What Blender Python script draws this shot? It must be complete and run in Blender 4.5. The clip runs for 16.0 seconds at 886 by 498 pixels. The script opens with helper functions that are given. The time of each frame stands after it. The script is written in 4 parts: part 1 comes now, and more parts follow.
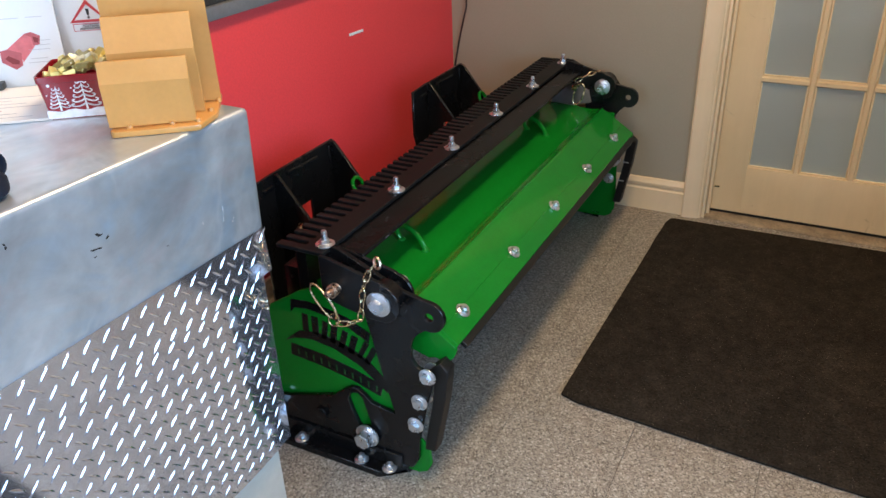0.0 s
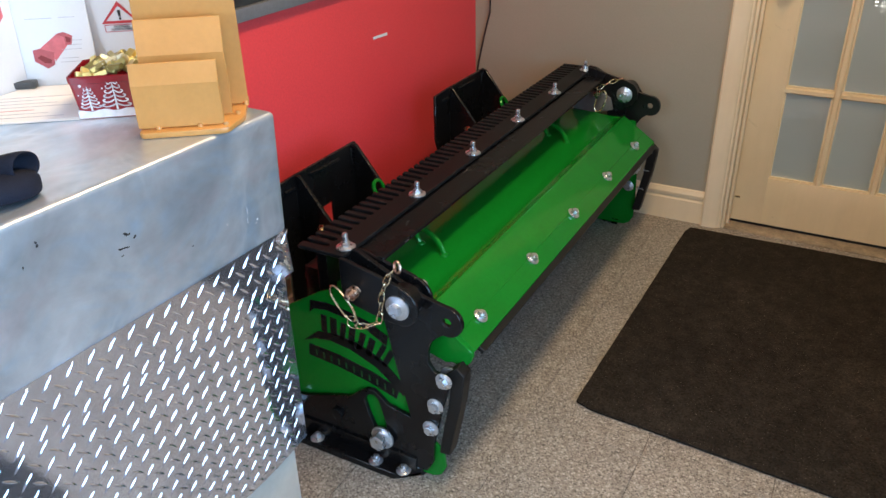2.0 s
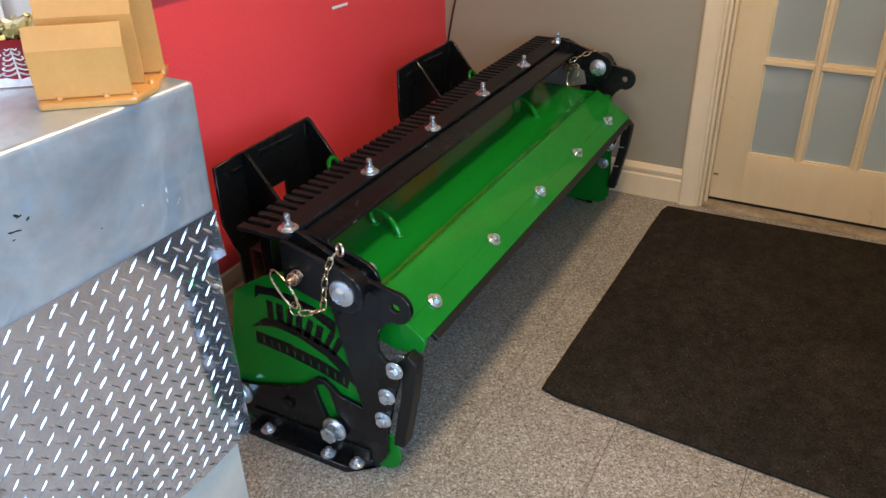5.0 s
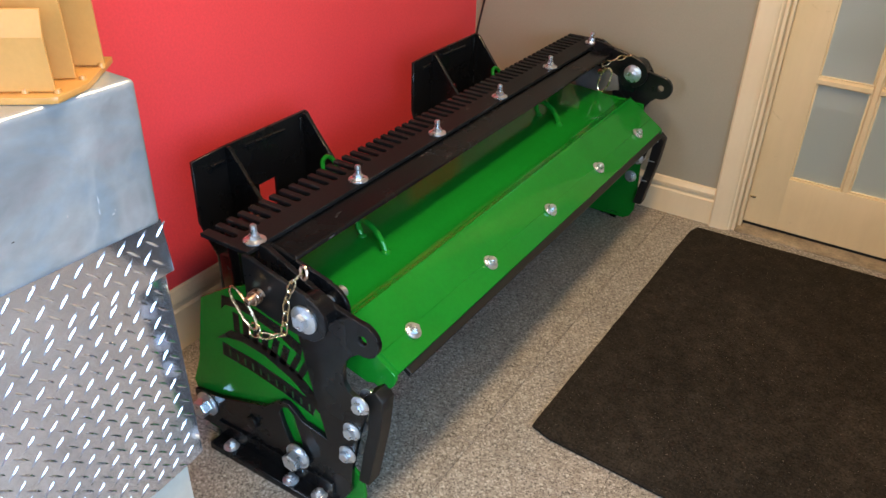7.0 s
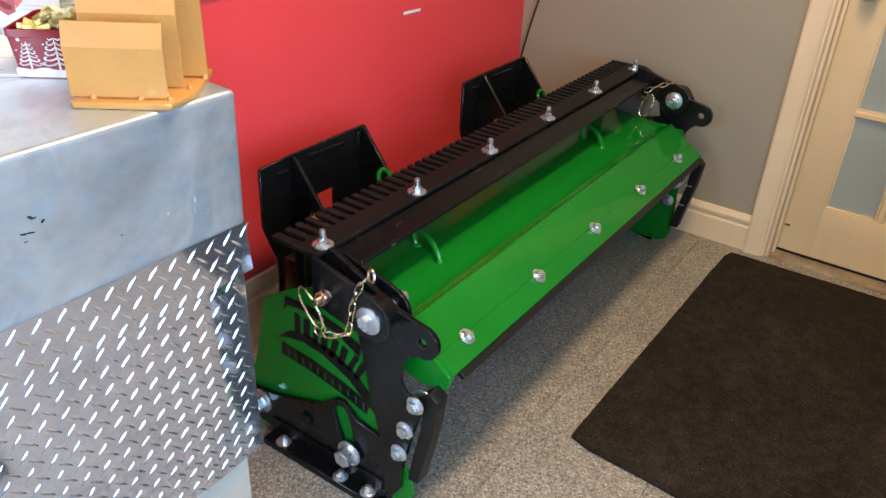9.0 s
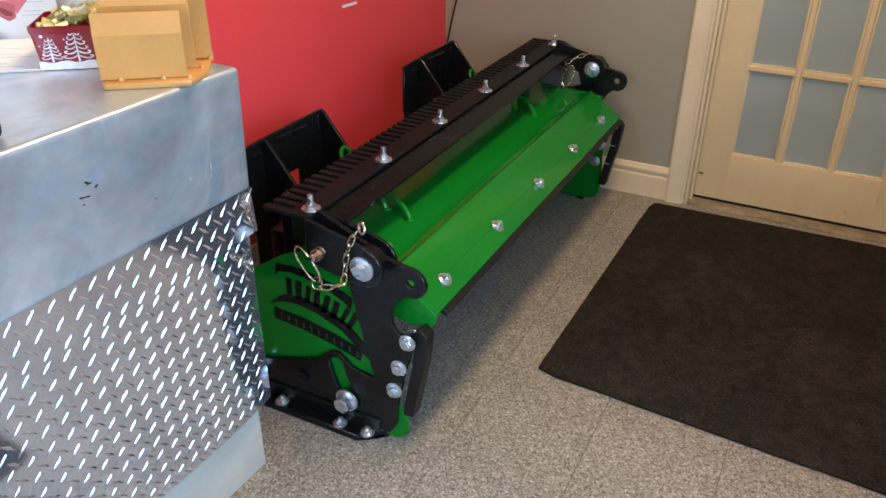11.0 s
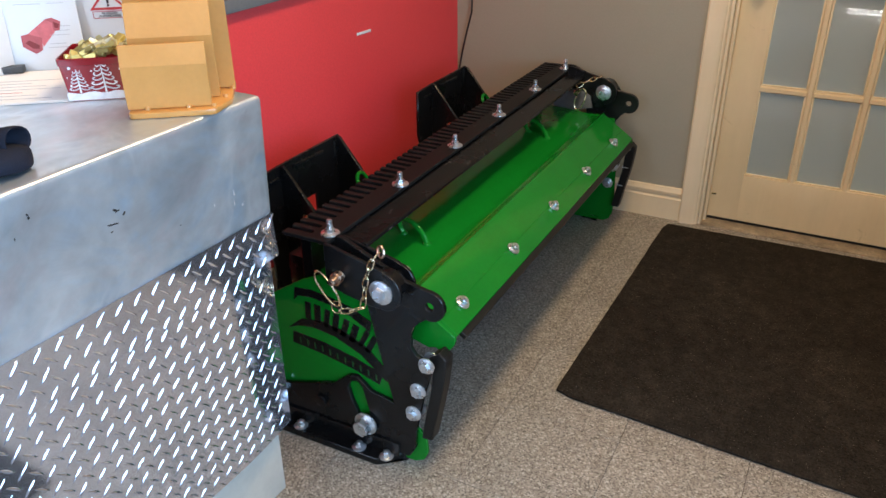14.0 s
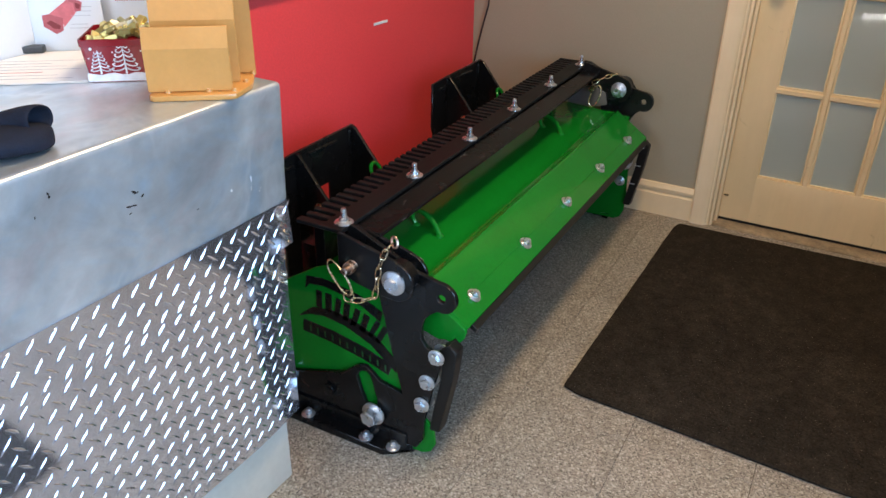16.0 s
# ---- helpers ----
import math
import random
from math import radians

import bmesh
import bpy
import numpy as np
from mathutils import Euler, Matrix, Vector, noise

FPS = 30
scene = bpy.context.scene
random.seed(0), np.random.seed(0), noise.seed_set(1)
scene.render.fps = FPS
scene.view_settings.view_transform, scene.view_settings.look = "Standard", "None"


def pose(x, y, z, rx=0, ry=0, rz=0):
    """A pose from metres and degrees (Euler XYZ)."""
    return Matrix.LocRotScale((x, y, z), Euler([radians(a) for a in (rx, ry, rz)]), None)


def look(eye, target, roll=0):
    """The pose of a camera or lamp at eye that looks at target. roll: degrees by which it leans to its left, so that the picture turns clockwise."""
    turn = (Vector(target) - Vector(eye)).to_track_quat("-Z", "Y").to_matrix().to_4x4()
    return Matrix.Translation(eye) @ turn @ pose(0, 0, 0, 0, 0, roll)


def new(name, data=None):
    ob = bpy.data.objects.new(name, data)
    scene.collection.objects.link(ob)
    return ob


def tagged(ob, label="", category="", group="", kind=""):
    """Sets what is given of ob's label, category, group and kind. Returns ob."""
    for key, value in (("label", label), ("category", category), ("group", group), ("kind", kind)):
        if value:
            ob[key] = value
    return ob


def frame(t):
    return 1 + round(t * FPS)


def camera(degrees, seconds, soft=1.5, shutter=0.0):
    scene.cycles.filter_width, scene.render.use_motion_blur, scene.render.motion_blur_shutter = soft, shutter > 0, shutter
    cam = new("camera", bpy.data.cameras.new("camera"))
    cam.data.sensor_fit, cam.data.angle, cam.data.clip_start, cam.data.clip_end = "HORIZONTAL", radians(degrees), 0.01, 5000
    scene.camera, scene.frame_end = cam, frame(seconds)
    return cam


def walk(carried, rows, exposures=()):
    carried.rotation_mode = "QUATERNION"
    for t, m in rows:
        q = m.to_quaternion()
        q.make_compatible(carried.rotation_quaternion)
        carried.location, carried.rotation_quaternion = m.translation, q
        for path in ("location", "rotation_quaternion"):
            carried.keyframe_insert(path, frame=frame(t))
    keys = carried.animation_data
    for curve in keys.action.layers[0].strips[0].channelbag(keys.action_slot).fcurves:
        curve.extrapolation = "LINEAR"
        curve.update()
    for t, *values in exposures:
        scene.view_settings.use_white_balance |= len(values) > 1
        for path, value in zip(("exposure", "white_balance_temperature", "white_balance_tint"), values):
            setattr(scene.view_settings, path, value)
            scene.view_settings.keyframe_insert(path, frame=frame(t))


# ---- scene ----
cam = camera(59.3, 16.0)
PATH = [
    (0, (0.191, 0.06, 1.367), (-0.636, 1.611, 0.412), -2.3),
    (0.5, (0.183, 0.063, 1.371), (-0.646, 1.611, 0.412), -1.5),
    (1, (0.182, 0.061, 1.372), (-0.653, 1.604, 0.412), -2.1),
    (1.5, (0.182, 0.054, 1.373), (-0.663, 1.592, 0.415), -1.3),
    (2, (0.186, 0.052, 1.38), (-0.677, 1.585, 0.429), -1.5),
    (2.5, (0.183, 0.052, 1.374), (-0.691, 1.583, 0.429), -1.4),
    (3, (0.187, 0.055, 1.373), (-0.693, 1.583, 0.429), -1.4),
    (3.5, (0.189, 0.054, 1.375), (-0.69, 1.582, 0.43), -1.5),
    (4, (0.198, 0.066, 1.361), (-0.676, 1.593, 0.41), -1.5),
    (4.5, (0.217, 0.105, 1.338), (-0.638, 1.635, 0.374), -2.0),
    (4.7, (0.217, 0.131, 1.33), (-0.624, 1.66, 0.352), -1.9),
    (6.8, (0.213, 0.39, 1.325), (-0.673, 1.826, 0.252), 1.4),
    (7, (0.214, 0.394, 1.326), (-0.692, 1.839, 0.282), 1.4),
    (7.5, (0.22, 0.394, 1.317), (-0.713, 1.829, 0.283), 1.9),
    (8, (0.211, 0.374, 1.315), (-0.738, 1.802, 0.284), 2.4),
    (8.5, (0.193, 0.355, 1.319), (-0.767, 1.771, 0.283), 2.4),
    (9, (0.193, 0.285, 1.349), (-0.766, 1.725, 0.347), 2.8),
    (9.2, (0.199, 0.237, 1.347), (-0.738, 1.701, 0.358), 3.0),
    (11.3, (0.219, 0.01, 1.349), (-0.562, 1.567, 0.366), -0.0),
    (11.5, (0.22, 0.003, 1.348), (-0.559, 1.564, 0.371), -0.1),
    (12, (0.21, 0.005, 1.352), (-0.571, 1.573, 0.386), -0.1),
    (12.5, (0.208, -0.003, 1.354), (-0.59, 1.562, 0.398), 0.0),
    (13, (0.205, 0.001, 1.356), (-0.609, 1.564, 0.409), 0.2),
    (13.5, (0.209, 0.011, 1.356), (-0.614, 1.573, 0.417), -0.3),
    (14, (0.207, 0.006, 1.355), (-0.618, 1.57, 0.42), -0.7),
    (14.5, (0.198, 0.0, 1.352), (-0.626, 1.564, 0.417), -0.7),
    (15, (0.193, -0.002, 1.356), (-0.631, 1.56, 0.417), 0.3),
    (15.5, (0.186, -0.003, 1.351), (-0.645, 1.554, 0.409), 1.1),
    (16, (0.191, -0.003, 1.35), (-0.642, 1.549, 0.402), 0.8),
]
# ---- light ----
GAIN = [(0.0, 0.195, 6500), (4.2, 0.195, 6500), (5.0, 0.26, 6560), (6.8, 0.55, 6720), (8.4, 0.54, 6720), (9.2, 0.43, 6640), (11.3, 0.195, 6500), (16.0, 0.185, 6500)]
walk(cam, [(t, look(eye, target, roll)) for t, eye, target, roll in PATH], GAIN)
world = bpy.data.worlds.new("sky")
scene.world = world
world.use_nodes = True
wn = world.node_tree.nodes
sky = wn.new("ShaderNodeTexSky")
sky.sky_type, sky.sun_disc, sky.sun_elevation, sky.sun_rotation = "NISHITA", False, radians(30), radians(60)
world.node_tree.links.new(sky.outputs[0], wn["Background"].inputs[0])
wn["Background"].inputs[1].default_value = 0.1


def area(name, eye, target, sx, sy, watts, colour):
    lamp = bpy.data.lights.new(name, "AREA")
    lamp.shape, lamp.size, lamp.size_y, lamp.energy, lamp.color = "RECTANGLE", sx, sy, watts, colour
    ob = new(name, lamp)
    ob.matrix_world = look(eye, target)
    return ob


WARM, COOL = (1.0, 0.71, 0.41), (0.405, 0.67, 1.0)
# plan of the room, metres
XW, YW, XE, YS, HZ = -1.245, 2.91, 1.9, -2.0, 2.55
# corner of two unseen walls, added to keep window daylight off the door
XP, YP = 1.10, 0.80
area("window_daylight", (XE - 0.06, -0.35, 1.45), (XE - 2, -0.35, 1.30), 1.8, 1.4, 97, COOL)
area("front_window_daylight", (-0.78, YS + 0.06, 1.70), (-0.80, YS + 2, 1.35), 0.8, 1.1, 32, (0.66, 0.80, 1.0))
area("ceiling_tube_light", (-0.10, 1.45, HZ - 0.09), (-0.10, 1.45, 0), 0.26, 1.2, 34.5, WARM)
# unseen second tube, added as warm fill for the first one's shadows
area("ceiling_tube_light", (0.5, -0.9, HZ - 0.09), (0.5, -0.9, 0), 0.26, 1.2, 19, WARM)
area("vestibule_daylight", (1.7, 3.9, 0.8), (0.5, 3.0, 0.2), 1.2, 1.4, 19, (0.82, 0.94, 1.0))


# ---- materials ----
def nodes_of(name):
    m = bpy.data.materials.new(name)
    m.use_nodes = True
    t = m.node_tree
    return m, t, t.nodes["Principled BSDF"]


def noise_node(t, scale, detail=4.0, rough=0.55, stretch=None, kind="ShaderNodeTexNoise"):
    co = t.nodes.new("ShaderNodeTexCoord")
    n = t.nodes.new(kind)
    n.inputs["Scale"].default_value = scale
    if kind == "ShaderNodeTexNoise":
        n.inputs["Detail"].default_value, n.inputs["Roughness"].default_value = detail, rough
    src = co.outputs["Object"]
    if stretch:
        mp = t.nodes.new("ShaderNodeMapping")
        mp.inputs["Scale"].default_value = stretch
        t.links.new(src, mp.inputs[0])
        src = mp.outputs[0]
    t.links.new(src, n.inputs["Vector"])
    return n


def ramp(t, src, stops):
    r = t.nodes.new("ShaderNodeValToRGB")
    el = r.color_ramp.elements
    while len(el) < len(stops):
        el.new(0.5)
    for e, (p, c) in zip(el, stops):
        e.position = p
        e.color = (*c, 1) if len(c) == 3 else (c[0], c[0], c[0], 1)
    t.links.new(src, r.inputs[0])
    return r.outputs[0]


def mix(t, a, b, fac, how="MIX"):
    n = t.nodes.new("ShaderNodeMix")
    n.data_type, n.blend_type = "RGBA", how
    for sock, v in ((n.inputs[0], fac), (n.inputs[6], a), (n.inputs[7], b)):
        if isinstance(v, (int, float)):
            sock.default_value = v
        elif isinstance(v, tuple):
            sock.default_value = (*v, 1)
        else:
            t.links.new(v, sock)
    return n.outputs[2]


def bump(t, p, src, strength, dist=0.002):
    b = t.nodes.new("ShaderNodeBump")
    b.inputs["Strength"].default_value, b.inputs["Distance"].default_value = strength, dist
    t.links.new(src, b.inputs["Height"])
    t.links.new(b.outputs[0], p.inputs["Normal"])


def surface(name, base, rough, metal=0.0, vary=0.12, big=6.0, fine=90.0, grain=0.15, bumpy=0.1, coat=0.0, rvary=0.08, spec=0.5, orange=None):
    """A paint, metal or plastic with stains at one scale, grain at another, and fine relief."""
    m, t, p = nodes_of(name)
    dark = tuple(c * (1 - vary) for c in base)
    light = tuple(min(1, c * (1 + vary)) for c in base)
    n1, n2 = noise_node(t, big, 5), noise_node(t, fine, 3)
    col = ramp(t, n1.outputs[0], [(0.3, dark), (0.7, light)])
    g = ramp(t, n2.outputs[0], [(0.3, (1 - grain,)), (0.7, (1.0,))])
    t.links.new(mix(t, col, g, 1.0, "MULTIPLY"), p.inputs["Base Color"])
    t.links.new(ramp(t, n1.outputs[0], [(0.25, (max(0.02, rough - rvary),)), (0.75, (min(1, rough + rvary),))]), p.inputs["Roughness"])
    p.inputs["Metallic"].default_value, p.inputs["Coat Weight"].default_value = metal, coat
    p.inputs["Coat Roughness"].default_value = 0.06
    p.inputs["Specular IOR Level"].default_value = spec
    if bumpy:
        h = n2.outputs[0]
        if orange:
            h = noise_node(t, orange, 2).outputs[0]
        bump(t, p, h, bumpy, 0.001)
    return m


M = {}
M["red"] = surface("red_wall_paint", (0.80, 0.060, 0.072), 0.46, vary=0.06, big=1.5, fine=160, grain=0.10, bumpy=0.25, orange=330)
M["taupe"] = surface("taupe_wall_paint", (0.318, 0.290, 0.220), 0.55, vary=0.05, big=1.8, fine=220, grain=0.07, bumpy=0.22, orange=300)
M["ceiling"] = surface("ceiling_white", (0.42, 0.42, 0.41), 0.8, vary=0.04, fine=120)
M["plain"] = surface("back_wall_paint", (0.28, 0.28, 0.28), 0.7, vary=0.05)
M["rubber"] = surface("black_rubber", (0.009, 0.0085, 0.008), 0.5, vary=0.2, fine=160, bumpy=0.15, spec=0.3)
M["green"] = surface("green_gloss_paint", (0.0045, 0.176, 0.016), 0.11, vary=0.08, big=5, fine=120, grain=0.08, bumpy=0.02, coat=0.0, rvary=0.03, spec=0.35, orange=160)
M["green"].node_tree.nodes["Principled BSDF"].inputs["Specular Tint"].default_value = (0.55, 1.0, 0.60, 1)
M["zinc"] = surface("zinc_plated_steel", (0.66, 0.70, 0.745), 0.30, metal=0.9, vary=0.12, big=60, fine=300, grain=0.15, bumpy=0.1)
M["brass"] = surface("yellow_zinc_steel", (0.80, 0.66, 0.42), 0.25, metal=1.0, vary=0.15, big=80, fine=300, bumpy=0.05)
M["copper"] = surface("copper_coloured_spring", (0.62, 0.44, 0.34), 0.3, metal=1.0, vary=0.15, big=80, fine=300, bumpy=0.05)
M["orange"] = surface("orange_gloss_paint", (0.575, 0.28, 0.076), 0.36, vary=0.05, big=14, fine=120, grain=0.06, bumpy=0.12, coat=0.3, orange=140)
M["paper"] = surface("white_paper", (0.67, 0.71, 0.75), 0.6, vary=0.02, big=5, fine=200, grain=0.02, bumpy=0.04)
M["creampaper"] = surface("cream_paper", (0.84, 0.83, 0.81), 0.6, vary=0.02, big=5, fine=200, grain=0.02, bumpy=0.04)
M["ink"] = surface("grey_print", (0.46, 0.49, 0.54), 0.6, vary=0.1, bumpy=0)
M["redink"] = surface("red_print", (0.50, 0.035, 0.045), 0.5, vary=0.15, big=30, bumpy=0)
M["paleredink"] = surface("faded_red_print", (0.60, 0.14, 0.16), 0.5, vary=0.2, big=40, bumpy=0)
M["darkgreen"] = surface("dark_green_enamel", (0.006, 0.060, 0.012), 0.4, vary=0.2, bumpy=0)
M["plinth"] = surface("pale_grey_laminate", (0.60, 0.575, 0.51), 0.34, vary=0.08, big=5, fine=60, grain=0.06, bumpy=0.05)
M["endprint"] = surface("dull_red_print", (0.40, 0.085, 0.10), 0.5, vary=0.2, big=40, bumpy=0)
M["clip"] = surface("dark_grey_plastic", (0.045, 0.050, 0.055), 0.45, vary=0.1, bumpy=0)
M["oldgold"] = surface("olive_gold_foil", (0.42, 0.36, 0.13), 0.32, metal=0.6, vary=0.25, big=60, fine=200, bumpy=0.5, orange=120)
M["darkred"] = surface("dark_red_print", (0.20, 0.015, 0.02), 0.5, vary=0.15, big=30, bumpy=0)
M["blackink"] = surface("black_print", (0.02, 0.02, 0.02), 0.5, vary=0.1, bumpy=0)
M["tinred"] = surface("red_tin_lacquer", (0.25, 0.008, 0.016), 0.25, vary=0.12, big=20, fine=200, grain=0.06, bumpy=0.03, coat=0.5)
M["tinwhite"] = surface("white_tin_print", (0.82, 0.83, 0.86), 0.3, vary=0.03, big=30, bumpy=0)
M["tingrey"] = surface("grey_white_tin_print", (0.58, 0.58, 0.62), 0.3, vary=0.05, big=40, bumpy=0)
M["gold"] = surface("gold_foil", (0.80, 0.68, 0.26), 0.34, metal=0.6, vary=0.2, big=60, fine=200, bumpy=0.5, orange=120)
M["silverfoil"] = surface("pale_foil", (0.86, 0.82, 0.58), 0.35, metal=0.4, vary=0.2, big=60, fine=200, bumpy=0.5, orange=120)
M["navy"] = surface("navy_felt", (0.012, 0.016, 0.030), 0.85, vary=0.25, big=30, fine=500, grain=0.3, bumpy=0.5, spec=0.2)
M["sill"] = surface("stained_stone_sill", (0.34, 0.27, 0.18), 0.7, vary=0.35, big=16, fine=120, grain=0.3, bumpy=0.3)
M["cable"] = surface("black_cable", (0.012, 0.012, 0.012), 0.5, vary=0.1, bumpy=0)
M["darkframe"] = surface("slate_grey_frame", (0.15, 0.16, 0.175), 0.4, vary=0.08, bumpy=0.05)
M["darkglass"] = surface("dark_window_glass", (0.020, 0.022, 0.024), 0.06, vary=0.2, bumpy=0, rvary=0.02)
M["whitecap"] = surface("white_plastic", (0.8, 0.8, 0.78), 0.4, vary=0.03, bumpy=0)
M["greyplastic"] = surface("grey_plastic_cap", (0.12, 0.112, 0.105), 0.35, vary=0.08, bumpy=0.05)
M["grout"] = surface("dark_joint", (0.085, 0.075, 0.062), 0.8, vary=0.1)


def dirty_paint(name, base, rough):
    """Old gloss paint with faint brush marks, yellowed patches and a few brown scuffs."""
    m, t, p = nodes_of(name)
    a, b, c = noise_node(t, 2.6, 6, 0.6), noise_node(t, 30, 3, 0.6, (1.0, 1.0, 0.12)), noise_node(t, 11, 8, 0.72)
    c.inputs["Distortion"].default_value = 1.0
    col = ramp(t, a.outputs[0], [(0.3, tuple(k * q for k, q in zip(base, (0.93, 0.90, 0.84)))), (0.7, tuple(min(1, k * 1.05) for k in base))])
    col = mix(t, col, ramp(t, b.outputs[0], [(0.3, (0.94,)), (0.7, (1.0,))]), 1.0, "MULTIPLY")
    col = mix(t, col, (0.20, 0.135, 0.07), ramp(t, c.outputs[0], [(0.63, (0.0,)), (0.77, (0.60,))]))
    t.links.new(col, p.inputs["Base Color"])
    t.links.new(ramp(t, a.outputs[0], [(0.3, (rough - 0.06,)), (0.7, (rough + 0.08,))]), p.inputs["Roughness"])
    bump(t, p, b.outputs[0], 0.10, 0.001)
    return m


def worn_black(name, low, high, r0, r1, spec, where0, coat=0.0):
    """Black paint with fine grit and patches of pale scratches."""
    m, t, p = nodes_of(name)
    a, b = noise_node(t, 6, 6, 0.6), noise_node(t, 70, 4, 0.7, (1.0, 0.28, 1.0))
    c = noise_node(t, 150, 3)
    base = ramp(t, a.outputs[0], [(0.3, low), (0.7, high)])
    grit = ramp(t, c.outputs[0], [(0.3, (0.72,)), (0.7, (1.0,))])
    where = ramp(t, a.outputs[0], [(where0, (0.0,)), (where0 + 0.14, (1.0,))])
    mark = ramp(t, b.outputs[0], [(0.65, (0.0,)), (0.73, (1.0,))])
    col = mix(t, mix(t, base, grit, 1.0, "MULTIPLY"), (0.17, 0.165, 0.16), mix(t, where, mark, 1.0, "MULTIPLY"))
    # paint rubbed thin along the edges
    soft, geo, dot = t.nodes.new("ShaderNodeBevel"), t.nodes.new("ShaderNodeNewGeometry"), t.nodes.new("ShaderNodeVectorMath")
    soft.samples, soft.inputs["Radius"].default_value, dot.operation = 4, 0.0035, "DOT_PRODUCT"
    t.links.new(soft.outputs[0], dot.inputs[0])
    t.links.new(geo.outputs["Normal"], dot.inputs[1])
    rub = ramp(t, noise_node(t, 38, 4, 0.7).outputs[0], [(0.50, (0.0,)), (0.66, (0.75,))])
    edge = ramp(t, dot.outputs["Value"], [(0.80, (1.0,)), (0.97, (0.0,))])
    t.links.new(mix(t, col, (0.12, 0.12, 0.12), mix(t, edge, rub, 1.0, "MULTIPLY")), p.inputs["Base Color"])
    t.links.new(ramp(t, a.outputs[0], [(0.25, (r0,)), (0.75, (r1,))]), p.inputs["Roughness"])
    p.inputs["Specular IOR Level"].default_value, p.inputs["Coat Weight"].default_value = spec, coat
    p.inputs["Coat Roughness"].default_value = 0.08
    bump(t, p, c.outputs[0], 0.10, 0.001)
    return m


def galvanised():
    m, t, p = nodes_of("galvanised_sheet")
    v = noise_node(t, 42, kind="ShaderNodeTexVoronoi")
    n = noise_node(t, 5.5, 4, 0.55)
    s = noise_node(t, 16, 6, 0.66, (1.0, 0.55, 0.75))
    col = ramp(t, n.outputs[0], [(0.28, (0.44, 0.51, 0.565)), (0.50, (0.59, 0.655, 0.705)), (0.72, (0.71, 0.78, 0.83))])
    # bluish and pinkish zinc bloom
    tint = noise_node(t, 7.5, 3, 0.6, (1.0, 0.8, 1.3))
    tint.inputs["Distortion"].default_value = 0.9
    col = mix(t, col, ramp(t, tint.outputs[0], [(0.32, (0.84, 0.975, 1.10)), (0.50, (0.98, 1.0, 1.02)), (0.68, (1.07, 0.975, 0.985))]), 1.0, "MULTIPLY")
    sp = ramp(t, v.outputs["Distance"], [(0.0, (0.93,)), (1.0, (1.0,))])
    s.inputs["Distortion"].default_value = 0.4
    st = ramp(t, s.outputs[0], [(0.25, (0.80,)), (0.50, (0.97,)), (0.78, (1.20,))])
    n.inputs["Distortion"].default_value = 0.8
    # wiped smears and fine scratches
    w, area_mask = noise_node(t, 6.5, 3, 0.6), noise_node(t, 3.1, 2)
    w.inputs["Distortion"].default_value = 0.9
    line = ramp(t, w.outputs[0], [(0.42, (0.0,)), (0.495, (0.80,)), (0.505, (0.80,)), (0.58, (0.0,))])
    fine = noise_node(t, 140, 4, 0.75, (1.0, 0.06, 1.0))
    scr = ramp(t, fine.outputs[0], [(0.62, (0.0,)), (0.80, (0.16,))])
    keep = ramp(t, area_mask.outputs[0], [(0.42, (0.0,)), (0.66, (0.75,))])
    body = mix(t, mix(t, col, sp, 1.0, "MULTIPLY"), st, 1.0, "MULTIPLY")
    body = mix(t, body, (0.80, 0.86, 0.92), mix(t, line, keep, 1.0, "MULTIPLY"))
    body = mix(t, body, (0.78, 0.83, 0.88), mix(t, scr, keep, 1.0, "MULTIPLY"))
    t.links.new(body, p.inputs["Base Color"])
    p.inputs["Metallic"].default_value = 0.66
    t.links.new(ramp(t, s.outputs[0], [(0.2, (0.26,)), (0.8, (0.42,))]), p.inputs["Roughness"])
    bump(t, p, noise_node(t, 5, 1.5).outputs[0], 0.10, 0.004)
    return m


def tread_metal():
    m, t, p = nodes_of("polished_tread_plate")
    n = noise_node(t, 9, 5)
    t.links.new(ramp(t, n.outputs[0], [(0.3, (0.735, 0.79, 0.92)), (0.7, (0.82, 0.875, 1.0))]), p.inputs["Base Color"])
    p.inputs["Metallic"].default_value = 0.94
    t.links.new(ramp(t, n.outputs[0], [(0.3, (0.065,)), (0.7, (0.105,))]), p.inputs["Roughness"])
    bump(t, p, noise_node(t, 60, 3).outputs[0], 0.04, 0.001)
    return m


